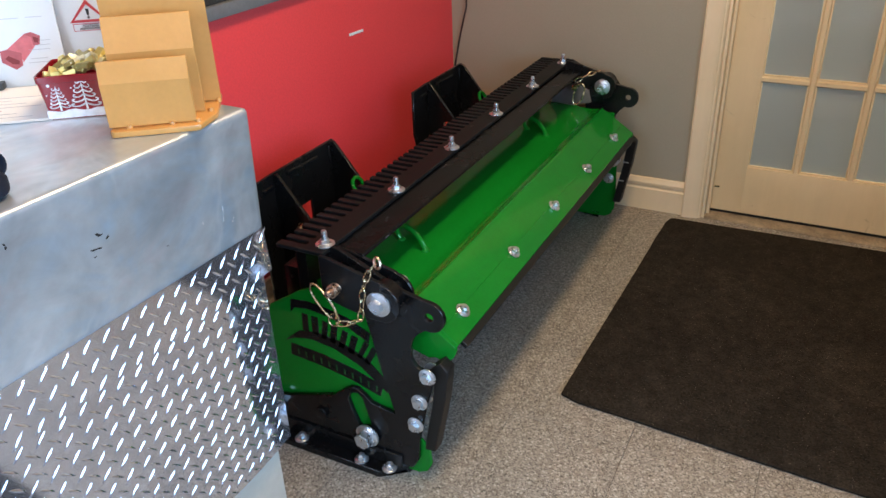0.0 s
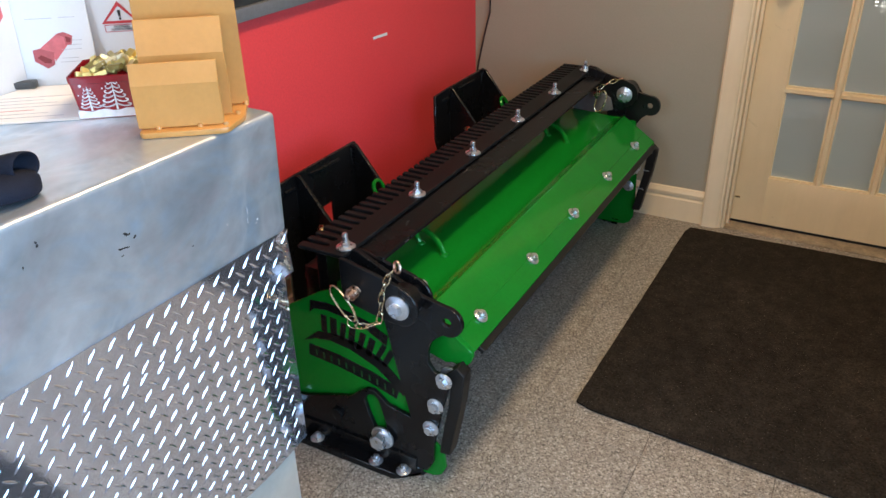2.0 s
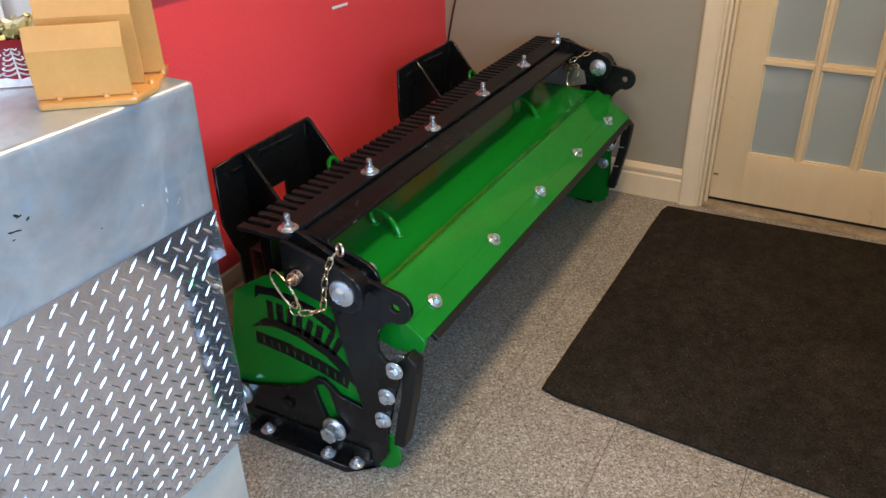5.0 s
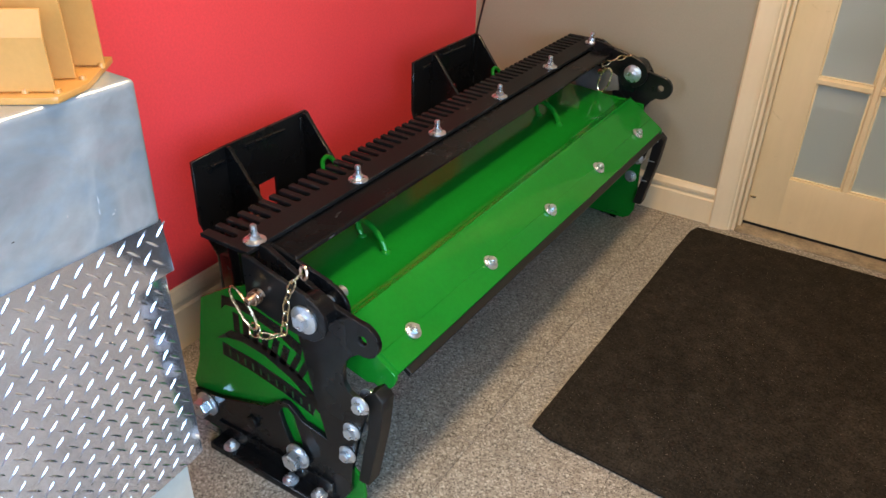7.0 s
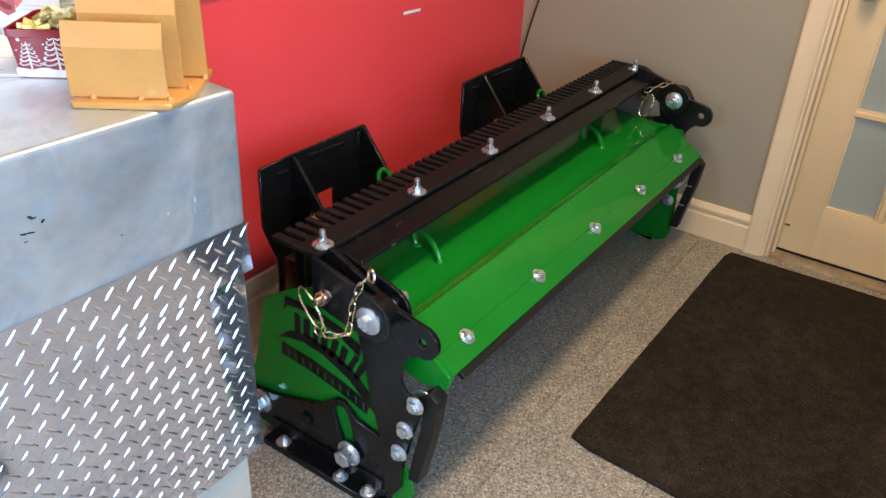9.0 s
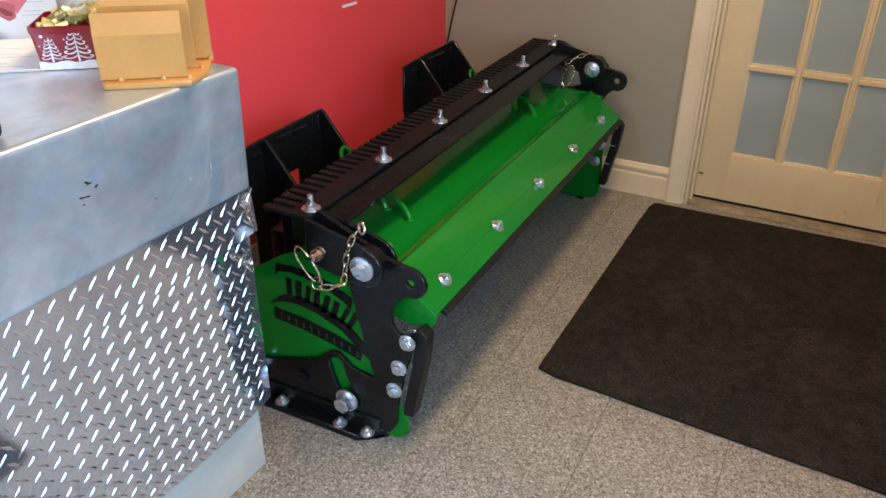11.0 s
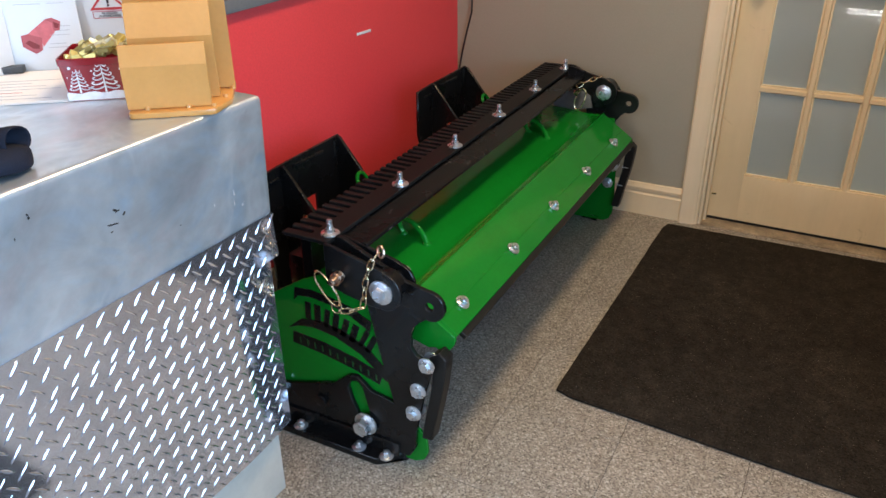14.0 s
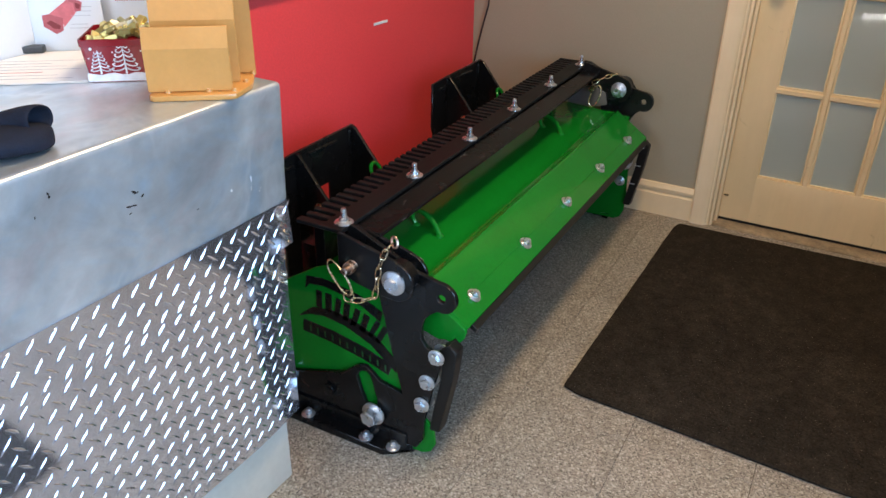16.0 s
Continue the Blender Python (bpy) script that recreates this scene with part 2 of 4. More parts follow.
def vinyl_tile():
    m, t, p = nodes_of("speckled_vinyl_tile")
    info = t.nodes.new("ShaderNodeObjectInfo")
    a = noise_node(t, 150, 3.0, 0.6)
    c = noise_node(t, 4.5, 4)

    def chips(scale, stops):
        v = noise_node(t, scale, kind="ShaderNodeTexVoronoi")
        sep = t.nodes.new("ShaderNodeSeparateColor")
        t.links.new(v.outputs["Color"], sep.inputs[0])
        return ramp(t, sep.outputs[0], stops)

    base = chips(230, [(0.00, (0.17, 0.145, 0.115)), (0.20, (0.27, 0.240, 0.20)), (0.55, (0.35, 0.315, 0.26)), (0.80, (0.41, 0.375, 0.315)), (1.0, (0.58, 0.545, 0.48))])
    dark = mix(t, chips(330, [(0.10, (0.32,)), (0.17, (1.0,))]), ramp(t, a.outputs[0], [(0.3, (0.80,)), (0.6, (1.0,))]), 1.0, "MULTIPLY")
    worn = ramp(t, c.outputs[0], [(0.3, (0.86,)), (0.7, (1.0,))])
    own = ramp(t, info.outputs["Random"], [(0.0, (0.93,)), (1.0, (1.0,))])
    col = mix(t, mix(t, mix(t, base, dark, 0.9, "MULTIPLY"), worn, 1.0, "MULTIPLY"), own, 1.0, "MULTIPLY")
    t.links.new(col, p.inputs["Base Color"])
    t.links.new(ramp(t, c.outputs[0], [(0.3, (0.34,)), (0.7, (0.50,))]), p.inputs["Roughness"])
    bump(t, p, a.outputs[0], 0.05, 0.001)
    return m


def frosted():
    m, t, p = nodes_of("frosted_glass")
    n = noise_node(t, 700, 2)
    p.inputs["Base Color"].default_value = (0.545, 0.58, 0.54, 1)
    p.inputs["Roughness"].default_value = 0.55
    p.inputs["Transmission Weight"].default_value = 0.75
    p.inputs["IOR"].default_value = 1.45
    p.inputs["Coat Weight"].default_value, p.inputs["Coat Roughness"].default_value = 1.0, 0.004
    bump(t, p, n.outputs[0], 0.05, 0.0005)
    return m


def mat_pile():
    m, t, p = nodes_of("dark_brown_mat_pile")
    big, mid, fine, lint = noise_node(t, 3.2, 6, 0.65), noise_node(t, 26, 5, 0.7), noise_node(t, 170, 3, 0.7), noise_node(t, 260, 1, 0.5)
    base = ramp(t, big.outputs[0], [(0.30, (0.020, 0.0160, 0.0118)), (0.55, (0.029, 0.0233, 0.0172)), (0.75, (0.042, 0.0345, 0.0255))])
    a = ramp(t, mid.outputs[0], [(0.30, (0.66,)), (0.70, (1.2,))])
    b = ramp(t, fine.outputs[0], [(0.32, (0.40,)), (0.68, (1.35,))])
    col = mix(t, mix(t, base, a, 1.0, "MULTIPLY"), b, 1.0, "MULTIPLY")
    t.links.new(mix(t, col, (0.15, 0.13, 0.105), ramp(t, lint.outputs[0], [(0.735, (0.0,)), (0.78, (1.0,))])), p.inputs["Base Color"])
    p.inputs["Roughness"].default_value, p.inputs["Specular IOR Level"].default_value = 0.95, 0.1
    bump(t, p, fine.outputs[0], 1.0, 0.002)
    return m


def lit_lamp():
    m, t, p = nodes_of("lit_white_lamp")
    p.inputs["Emission Color"].default_value, p.inputs["Emission Strength"].default_value = (1.0, 0.97, 0.92, 1), 26.0
    return m


M["lamp"] = lit_lamp()
M["mat"] = mat_pile()
M["trim"] = dirty_paint("cream_trim_paint", (0.74, 0.615, 0.425), 0.38)
M["door"] = dirty_paint("cream_door_paint", (0.705, 0.56, 0.34), 0.36)
M["satin"] = worn_black("worn_black_steel_paint", (0.0070, 0.0076, 0.0085), (0.0118, 0.0126, 0.0140), 0.36, 0.50, 0.10, 0.50)
M["gloss"] = worn_black("scuffed_black_tube_paint", (0.0035, 0.0035, 0.004), (0.006, 0.006, 0.0065), 0.17, 0.32, 0.22, 0.46)
M["black"] = worn_black("black_gloss_paint", (0.0045, 0.0046, 0.0052), (0.0075, 0.0077, 0.0086), 0.20, 0.34, 0.25, 0.55, 0.12)
M["galv"], M["tread"], M["tile"], M["frost"] = galvanised(), tread_metal(), vinyl_tile(), frosted()


# ---- mesh helpers ----
def thing(name, at, label, category, group="", kind=""):
    ob = new(name)
    ob.location = at
    ob.empty_display_size = 0.05
    tagged(ob, label, category, group, kind)
    ob["base"] = at
    return ob


def base_of(ob):
    while ob.parent:
        ob = ob.parent
    return Vector(ob.location)


def finish(bm, name, material, at=(0, 0, 0), smooth=35):
    bmesh.ops.translate(bm, verts=bm.verts, vec=-Vector(at))
    me = bpy.data.meshes.new(name)
    bm.to_mesh(me)
    bm.free()
    me.materials.append(M[material])
    me.shade_smooth()
    me.set_sharp_from_angle(angle=radians(smooth))
    return me


def part(name, bm, material, parent, label=""):
    """A bmesh in the room's metres as one mesh object under a thing or a part."""
    ob = new(name, finish(bm, name, material, base_of(parent)))
    ob.parent = parent
    if label:
        ob["label"] = label
    return ob


def piece(name, mesh, parent, m, label=""):
    """A shared mesh, in its own axes, set at the pose m of the room."""
    ob = new(name, mesh)
    ob.parent = parent
    ob.matrix_basis = Matrix.Translation(-base_of(parent)) @ m
    if label:
        ob["label"] = label
    return ob


def solid(name, bm, material, label, category, at=(0, 0, 0), kind="", group=""):
    ob = new(name, finish(bm, name, material, at))
    ob.location = at
    return tagged(ob, label, category, group, kind)


def soften(bm, width, seg=2, angle=28):
    if width <= 0:
        return bm
    edges = [e for e in bm.edges if len(e.link_faces) == 2 and e.calc_face_angle(0) > radians(angle)]
    bmesh.ops.bevel(bm, geom=edges, offset=width, segments=seg, affect="EDGES", profile=0.6, clamp_overlap=True)
    return bm


def box(lo, hi, bevel=0.0, bm=None, seg=2):
    b = bmesh.new()
    bmesh.ops.create_cube(b, size=1)
    lo, hi = Vector(lo), Vector(hi)
    for v in b.verts:
        v.co = Vector([(lo[i] + hi[i]) / 2 + v.co[i] * (hi[i] - lo[i]) for i in range(3)])
    soften(b, bevel, seg)
    return join(bm, b)


def join(bm, b):
    if bm is None:
        return b
    me = bpy.data.meshes.new("tmp")
    b.to_mesh(me)
    b.free()
    bm.from_mesh(me)
    bpy.data.meshes.remove(me)
    return bm


def arc(cx, cy, r, a0, a1, n=8):
    return [(cx + r * math.cos(radians(a0 + (a1 - a0) * i / n)), cy + r * math.sin(radians(a0 + (a1 - a0) * i / n))) for i in range(n + 1)]


def prism(poly, d0, d1, axis="y", holes=(), bevel=0.0, bm=None, seg=1):
    """A plate: an outline with holes, in the two other axes, from d0 to d1 along the axis."""
    b = bmesh.new()

    def put(p, d):
        return {"y": (p[0], d, p[1]), "x": (d, p[0], p[1]), "z": (p[0], p[1], d)}[axis]

    edges = []
    for loop in (poly, *holes):
        vs = [b.verts.new(put(p, d0)) for p in loop]
        edges += [b.edges.new((vs[i], vs[(i + 1) % len(vs)])) for i in range(len(vs))]
    if holes:
        bmesh.ops.triangle_fill(b, edges=edges, use_beauty=True)
    else:
        b.faces.new(list(b.verts))
    ext = bmesh.ops.extrude_face_region(b, geom=list(b.faces))
    top = [v for v in ext["geom"] if isinstance(v, bmesh.types.BMVert)]
    bmesh.ops.translate(b, verts=top, vec=Vector(put((0, 0), d1 - d0)))
    bmesh.ops.recalc_face_normals(b, faces=b.faces)
    soften(b, bevel, seg)
    return join(bm, b)


def rod(p0, p1, r, n=16, bm=None, r1=None, bevel=0.0):
    b = bmesh.new()
    p0, p1 = Vector(p0), Vector(p1)
    d = p1 - p0
    bmesh.ops.create_cone(b, cap_ends=True, segments=n, radius1=r, radius2=r if r1 is None else r1, depth=d.length)
    soften(b, bevel, 2, 50)
    m = Matrix.Translation((p0 + p1) / 2) @ d.to_track_quat("Z", "Y").to_matrix().to_4x4()
    bmesh.ops.transform(b, matrix=m, verts=b.verts)
    return join(bm, b)


def sweep(pts, r, closed=False, n=8, bm=None):
    """A round bar along a line of points."""
    b = bmesh.new()
    pts = [Vector(p) for p in pts]
    rings, up = [], None
    for i, p in enumerate(pts):
        a = pts[i - 1] if i or closed else p
        c = pts[(i + 1) % len(pts)] if i + 1 < len(pts) or closed else p
        d = (c - a).normalized()
        if up is None:
            up = d.orthogonal().normalized()
        up = (up - d * up.dot(d)).normalized()
        side = d.cross(up)
        rings.append([b.verts.new(p + r * (math.cos(6.28319 * k / n) * up + math.sin(6.28319 * k / n) * side)) for k in range(n)])
    for i in range(len(rings) if closed else len(rings) - 1):
        a, c = rings[i], rings[(i + 1) % len(rings)]
        off = 0
        if closed and i == len(rings) - 1:
            off = min(range(n), key=lambda s: sum((a[k].co - c[(k + s) % n].co).length for k in range(n)))
        for k in range(n):
            b.faces.new((a[k], a[(k + 1) % n], c[(k + 1 + off) % n], c[(k + off) % n]))
    if not closed:
        b.faces.new(rings[0])
        b.faces.new(rings[-1])
    bmesh.ops.recalc_face_normals(b, faces=b.faces)
    return join(bm, b)


def sheet(profile, thick, y0, y1, bm=None, bevel=0.0):
    """A bent plate: a line of (x, z) points given a thickness below, drawn from y0 to y1."""
    low = []
    for i, p in enumerate(profile):
        a, c = Vector(profile[max(0, i - 1)]), Vector(profile[min(len(profile) - 1, i + 1)])
        d = (c - a).normalized()
        low.append((p[0] + d[1] * thick, p[1] - d[0] * thick))
    return prism(list(profile) + low[::-1], y0, y1, "y", bevel=bevel, bm=bm)


def hexagon(r, z0, z1, bm=None, chamfer=0.0):
    b = bmesh.new()
    bmesh.ops.create_cone(b, cap_ends=True, segments=6, radius1=r, radius2=r, depth=z1 - z0)
    bmesh.ops.translate(b, verts=b.verts, vec=(0, 0, (z0 + z1) / 2))
    if chamfer:
        bmesh.ops.bevel(b, geom=[e for e in b.edges if all(v.co.z > z1 - 1e-5 for v in e.verts)], offset=chamfer, segments=2, affect="EDGES")
    return join(bm, b)


def flange_bolt(r, head=0.6, tall=0.5, stud=0.0, stud_r=0.3):
    """A flanged hexagon head or nut along z, in units of the flange's radius."""
    bm = rod((0, 0, 0), (0, 0, r * 0.16), r, 24, bevel=r * 0.05)
    rod((0, 0, r * 0.16), (0, 0, r * 0.30), r * 0.86, 24, bm, r1=r * head)
    hexagon(r * head, r * 0.22, r * (0.22 + tall), bm, r * 0.07)
    if stud:
        z0 = r * (0.2 + tall)
        rod((0, 0, z0), (0, 0, z0 + r * stud), r * stud_r, 14, bm, bevel=r * 0.05)
        k = z0
        while k < z0 + r * stud - r * 0.12:
            rod((0, 0, k), (0, 0, k + r * 0.05), r * (stud_r + 0.035), 14, bm)
            k += r * 0.11
    return bm


ALONG = {"+z": Matrix(), "-y": Matrix.Rotation(radians(90), 4, "X"), "+y": Matrix.Rotation(radians(-90), 4, "X"), "+x": Matrix.Rotation(radians(90), 4, "Y")}


def at(x, y, z, way="+z", spin=0.0):
    return Matrix.Translation((x, y, z)) @ ALONG[way] @ Matrix.Rotation(radians(spin), 4, "Z")


def letters(text, size, depth):
    """Raised lettering in Blender's own font, lying in x and y, as a bmesh."""
    cu = bpy.data.curves.new("lettering", "FONT")
    cu.body, cu.size, cu.extrude, cu.align_x, cu.align_y = text, size, depth, "CENTER", "CENTER"
    tmp = new("lettering", cu)
    me = tmp.to_mesh()
    bm = bmesh.new()
    bm.from_mesh(me)
    tmp.to_mesh_clear()
    bpy.data.objects.remove(tmp)
    bpy.data.curves.remove(cu)
    return bm


# ---- the room ----
def build_room():
    t = 0.12
    dx0, dx1, dh = -0.188, 0.592, 2.06
    south_win, east_win = (-1.18, -0.38, 1.10, 2.30), (-1.25, 0.55, 0.75, 2.15)
    wall = prism([(YS - t, -0.05), (YW + t, -0.05), (YW + t, HZ), (YS - t, HZ)], XW - t, XW, "x")
    solid("wall_west", wall, "red", "red painted wall behind the counter", "wall", kind="structure")
    north = prism([(XW, -0.05), (dx0, -0.05), (dx0, dh), (dx1, dh), (dx1, -0.05), (XE, -0.05), (XE, HZ), (XW, HZ)], YW, YW + t, "y")
    solid("wall_north", north, "taupe", "taupe grey painted wall with a glazed door", "wall", kind="structure")
    a, b, c, d = east_win
    east = prism([(YS - t, -0.05), (YP, -0.05), (YP, HZ), (YS - t, HZ)], XE, XE + t, "x", holes=[[(a, c), (b, c), (b, d), (a, d)]])
    solid("wall_east", east, "plain", "plain painted wall with a wide window", "wall", kind="structure")
    # two unseen walls added as light blockers east of the door
    solid("shade_wall_return", box((XP, YP, -0.05), (XE + t, YP + t, HZ)), "plain", "plain unseen return wall added to block window daylight", "wall", kind="structure")
    solid("shade_wall_entry", box((XP, YP + t, -0.05), (XP + t, YW, HZ)), "plain", "plain unseen wall added to keep window daylight off the glazed door", "wall", kind="structure")
    a, b, c, d = south_win
    south = prism([(XW, -0.05), (XE, -0.05), (XE, HZ), (XW, HZ)], YS - t, YS, "y", holes=[[(a, c), (b, c), (b, d), (a, d)]])
    solid("wall_south", south, "plain", "plain painted wall with a wide window", "wall", kind="structure")
    solid("ceiling", box((XW - t, YS - t, HZ), (XE + t, YW + t, HZ + 0.1)), "ceiling", "white ceiling", "ceiling", kind="structure")
    # ceiling fixtures stand just over the tube lights; the second is added for fill
    for i, (x, y) in enumerate(((-0.10, 1.45), (0.5, -0.9))):
        f = thing("ceiling_light", (x, y, HZ), "white fluorescent ceiling light with an open tray", "ceiling light", "ceiling lights")
        part("tray", box((x - 0.16, y - 0.62, HZ - 0.07), (x + 0.16, y + 0.62, HZ - 0.002), 0.006), "whitecap", f)
    # vestibule behind the door
    solid("vestibule_wall", box((-0.9, 4.75, -0.05), (2.3, 4.85, HZ)), "plain", "plain wall beyond the glazed door", "wall", kind="structure")
    solid("vestibule_side", box((-1.0, YW + t, -0.05), (-0.9, 4.85, HZ)), "plain", "plain side wall beyond the glazed door", "wall", kind="structure")
    solid("vestibule_side_2", box((2.3, YW + t, -0.05), (2.4, 4.85, HZ)), "plain", "plain side wall beyond the glazed door", "wall", kind="structure")
    solid("vestibule_ceiling", box((-1.0, YW + t, HZ), (2.4, 4.85, HZ + 0.1)), "ceiling", "white ceiling beyond the door", "ceiling", kind="structure")
    solid("vestibule_floor", box((-1.0, YW + t, -0.05), (2.4, 4.85, -0.004)), "plain", "plain floor beyond the door", "floor", kind="structure")

    # baseboards with a moulded head
    prof = [(0.0, 0.0), (0.014, 0.0), (0.014, 0.086), (0.0085, 0.091), (0.0085, 0.100), (0.0145, 0.105), (0.0155, 0.115), (0.011, 0.122), (0.007, 0.130), (0.0, 0.133)]
    bb = prism([(YW - px, pz) for px, pz in prof], XW, -0.262, "x")
    solid("baseboard", bb, "trim", "cream painted baseboard with a moulded top along the grey wall", "baseboard", kind="structure")
    bb = prism([(XW + px * 1.1, pz * 1.36) for px, pz in prof], YS, YW - 0.016, "y")
    solid("baseboard_2", bb, "trim", "cream painted baseboard with a moulded top along the red wall", "baseboard", kind="structure")

    # door casing
    cas = thing("door_casing", (-0.21, YW, 0), "cream painted moulded wooden door casing with worn edges", "door casing", kind="structure")
    side = [(-0.262, YW), (-0.262, YW - 0.024), (-0.256, YW - 0.027), (-0.240, YW - 0.024), (-0.214, YW - 0.024), (-0.204, YW - 0.020), (-0.199, YW - 0.014), (-0.195, YW - 0.014), (-0.191, YW - 0.010), (-0.188, YW)]
    part("casing_side", prism(side, 0.0, dh + 0.09, "z"), "trim", cas)
    part("casing_side", prism([(0.404 - x, y) for x, y in side][::-1], 0.0, dh + 0.09, "z"), "trim", cas)
    part("casing_head", box((-0.188, YW - 0.022, dh), (0.592, YW, dh + 0.085), 0.003), "trim", cas)
    for x0, x1 in ((-0.188, -0.178), (0.572, 0.592)):
        part("jamb", box((x0, YW - 0.006, 0.0), (x1, YW + 0.118, dh), 0.002), "trim", cas)
    part("door_stop", box((-0.178, YW + 0.030, 0.0), (-0.166, YW + 0.048, dh), 0.003), "trim", cas)
    solid("door_threshold", box((-0.178, YW - 0.012, -0.002), (0.572, YW + 0.118, 0.006), 0.002), "sill", "worn and stained beige threshold under the door", "threshold", kind="structure")

    # door, fifteen panes
    d = thing("door_1", (0.25, YW + 0.07, 0.012), "cream painted wooden door with fifteen frosted glass panes", "door", kind="structure")
    y0, y1 = YW + 0.052, YW + 0.092
    L, R, B, T = -0.172, 0.569, 0.020, 2.045
    gl, gr, gb, gt = -0.057, 0.458, 0.207, 1.9125
    part("stile", box((L, y0, B), (gl, y1, T), 0.0004), "door", d)
    part("stile", box((gr, y0, B), (R, y1, T), 0.0004), "door", d)
    part("bottom_rail", box((gl, y0, B), (gr, y1, gb), 0.0004), "door", d)
    part("top_rail", box((gl, y0, gt), (gr, y1, T), 0.0004), "door", d)
    mw = 0.022
    pw, ph = (gr - gl - 2 * mw) / 3, (gt - gb - 4 * mw) / 5

    def bar_section(c, w, y_front):
        return [(c - w / 2, y_front + 0.012), (c - w / 2, y_front + 0.007), (c - w * 0.28, y_front + 0.001), (c + w * 0.28, y_front + 0.001), (c + w / 2, y_front + 0.007), (c + w / 2, y_front + 0.012), (c + w / 2, y1 - 0.004), (c - w / 2, y1 - 0.004)]

    for i in (1, 2):
        c = gl + i * (pw + mw) - mw / 2
        part("glazing_bar", prism(bar_section(c, mw, y0), gb, gt, "z"), "door", d)
    for j in range(1, 5):
        c = gb + j * (ph + mw) - mw / 2
        for i in range(3):
            x = gl + i * (pw + mw)
            bm = prism([(p[1], p[0]) for p in bar_section(c, mw, y0)], x, x + pw, "x")
            part("glazing_bar", bm, "door", d)
    for j in range(5):
        for i in range(3):
            x, z = gl + i * (pw + mw), gb + j * (ph + mw)
            p = part("pane", box((x - 0.001, y0 + 0.017, z - 0.001), (x + pw + 0.001, y0 + 0.021, z + ph + 0.001)), "frost", d, "frosted glass pane")
            p.visible_shadow = False
            bm = box((x, y0 + 0.008, z), (x + pw, y0 + 0.0165, z + 0.006), 0.002)
            box((x, y0 + 0.008, z + 0.006), (x + 0.006, y0 + 0.0165, z + ph), 0.002, bm)
            box((x + pw - 0.006, y0 + 0.008, z + 0.006), (x + pw, y0 + 0.0165, z + ph), 0.002, bm)
            part("glazing_bead", bm, "door", d)
    # black strip fills the gap under the door in place of its shade
    part("door_gap_shade", box((L, y0 + 0.008, 0.0065), (R, y1 - 0.008, 0.0205)), "rubber", d, "black strip standing in for the shade in the gap under the door")
    part("flush_bolt", box((-0.162, y0 - 0.004, 0.112), (-0.144, y0 + 0.001, 0.119), 0.0015), "brass", d, "small tarnished bolt")
    k = part("door_knob", rod((-0.113, y0, 0.912), (-0.113, y0 - 0.012, 0.912), 0.030, 24, bevel=0.003), "zinc", d, "steel door knob")
    bm = rod((-0.113, y0 - 0.012, 0.912), (-0.113, y0 - 0.035, 0.912), 0.010, 16)
    s = bmesh.new()
    bmesh.ops.create_uvsphere(s, u_segments=20, v_segments=12, radius=0.027)
    bmesh.ops.scale(s, vec=(1, 0.75, 1), verts=s.verts)
    bmesh.ops.translate(s, vec=(-0.113, y0 - 0.048, 0.912), verts=s.verts)
    part("knob_ball", join(bm, s), "zinc", k)

    # wide wall opening over the counter, only its lower frame is low enough to be seen
    w = thing("window_1", (XW, 0.6, 0.96), "slate grey framed window of dark glass in the red wall", "window", kind="structure")
    y0, y1, z0, z1, fr = -1.40, 2.52, 0.962, 2.0, 0.034
    part("frame_sill", box((XW + 0.001, y0, z0), (XW + 0.026, y1, z0 + fr), 0.003), "darkframe", w)
    part("frame_head", box((XW + 0.001, y0, z1 - fr), (XW + 0.026, y1, z1), 0.003), "darkframe", w)
    part("frame_side", box((XW + 0.001, y0, z0 + fr), (XW + 0.026, y0 + fr, z1 - fr), 0.003), "darkframe", w)
    part("frame_side", box((XW + 0.001, y1 - fr, z0 + fr), (XW + 0.026, y1, z1 - fr), 0.003), "darkframe", w)
    part("pane", box((XW + 0.004, y0 + fr, z0 + fr), (XW + 0.010, y1 - fr, z1 - fr)), "darkglass", w)

    # small white scrap stuck on the wall
    scrap = box((XW + 0.0005, 2.168, 0.7805), (XW + 0.0025, 2.252, 0.7895), 0.0008)
    bmesh.ops.rotate(scrap, verts=scrap.verts, cent=(XW, 2.21, 0.783), matrix=Matrix.Rotation(radians(-2), 3, "X"))
    solid("wall_sticker", scrap, "paper", "small torn white sticker on the red wall", "sticker")

    # cable in the corner, bent where it leaves its clip
    pts = []
    for k in range(48):
        z = 0.14 + 0.05 * k
        off = 0.014 + 0.28 * max(0.0, min(z, 0.74) - 0.48) * (0.75 + 0.35 * (min(z, 0.74) - 0.48)) + 0.0025 * math.sin(9 * z)
        pts.append((XW + off, YW - 0.014 - 0.010 * min(1.0, max(0.0, (z - 0.45) / 0.2)), z))
    solid("cable", sweep(pts, 0.0035, n=8), "cable", "thin black cable hanging down the wall's corner", "cable")


def build_light_bar():
    """A small work light on the floor by the far window; only the door's glass shows it."""
    o = (0.243, -1.60, 0.0)
    b = thing("light_bar", o, "small black work light with six glowing lamps on the floor", "work light")
    part("housing", box((0.100, -1.640, 0.0), (0.386, -1.604, 0.056), 0.004), "clip", b)
    for i in range(6):
        x = 0.126 + 0.047 * i
        part("lamp_lens", rod((x, -1.604, 0.036), (x, -1.598, 0.036), 0.013, 16, bevel=0.002), "lamp", b, "glowing white lamp")
    part("lamp_strip", box((0.106, -1.604, 0.004), (0.380, -1.600, 0.012), 0.001), "lamp", b, "glowing white strip")


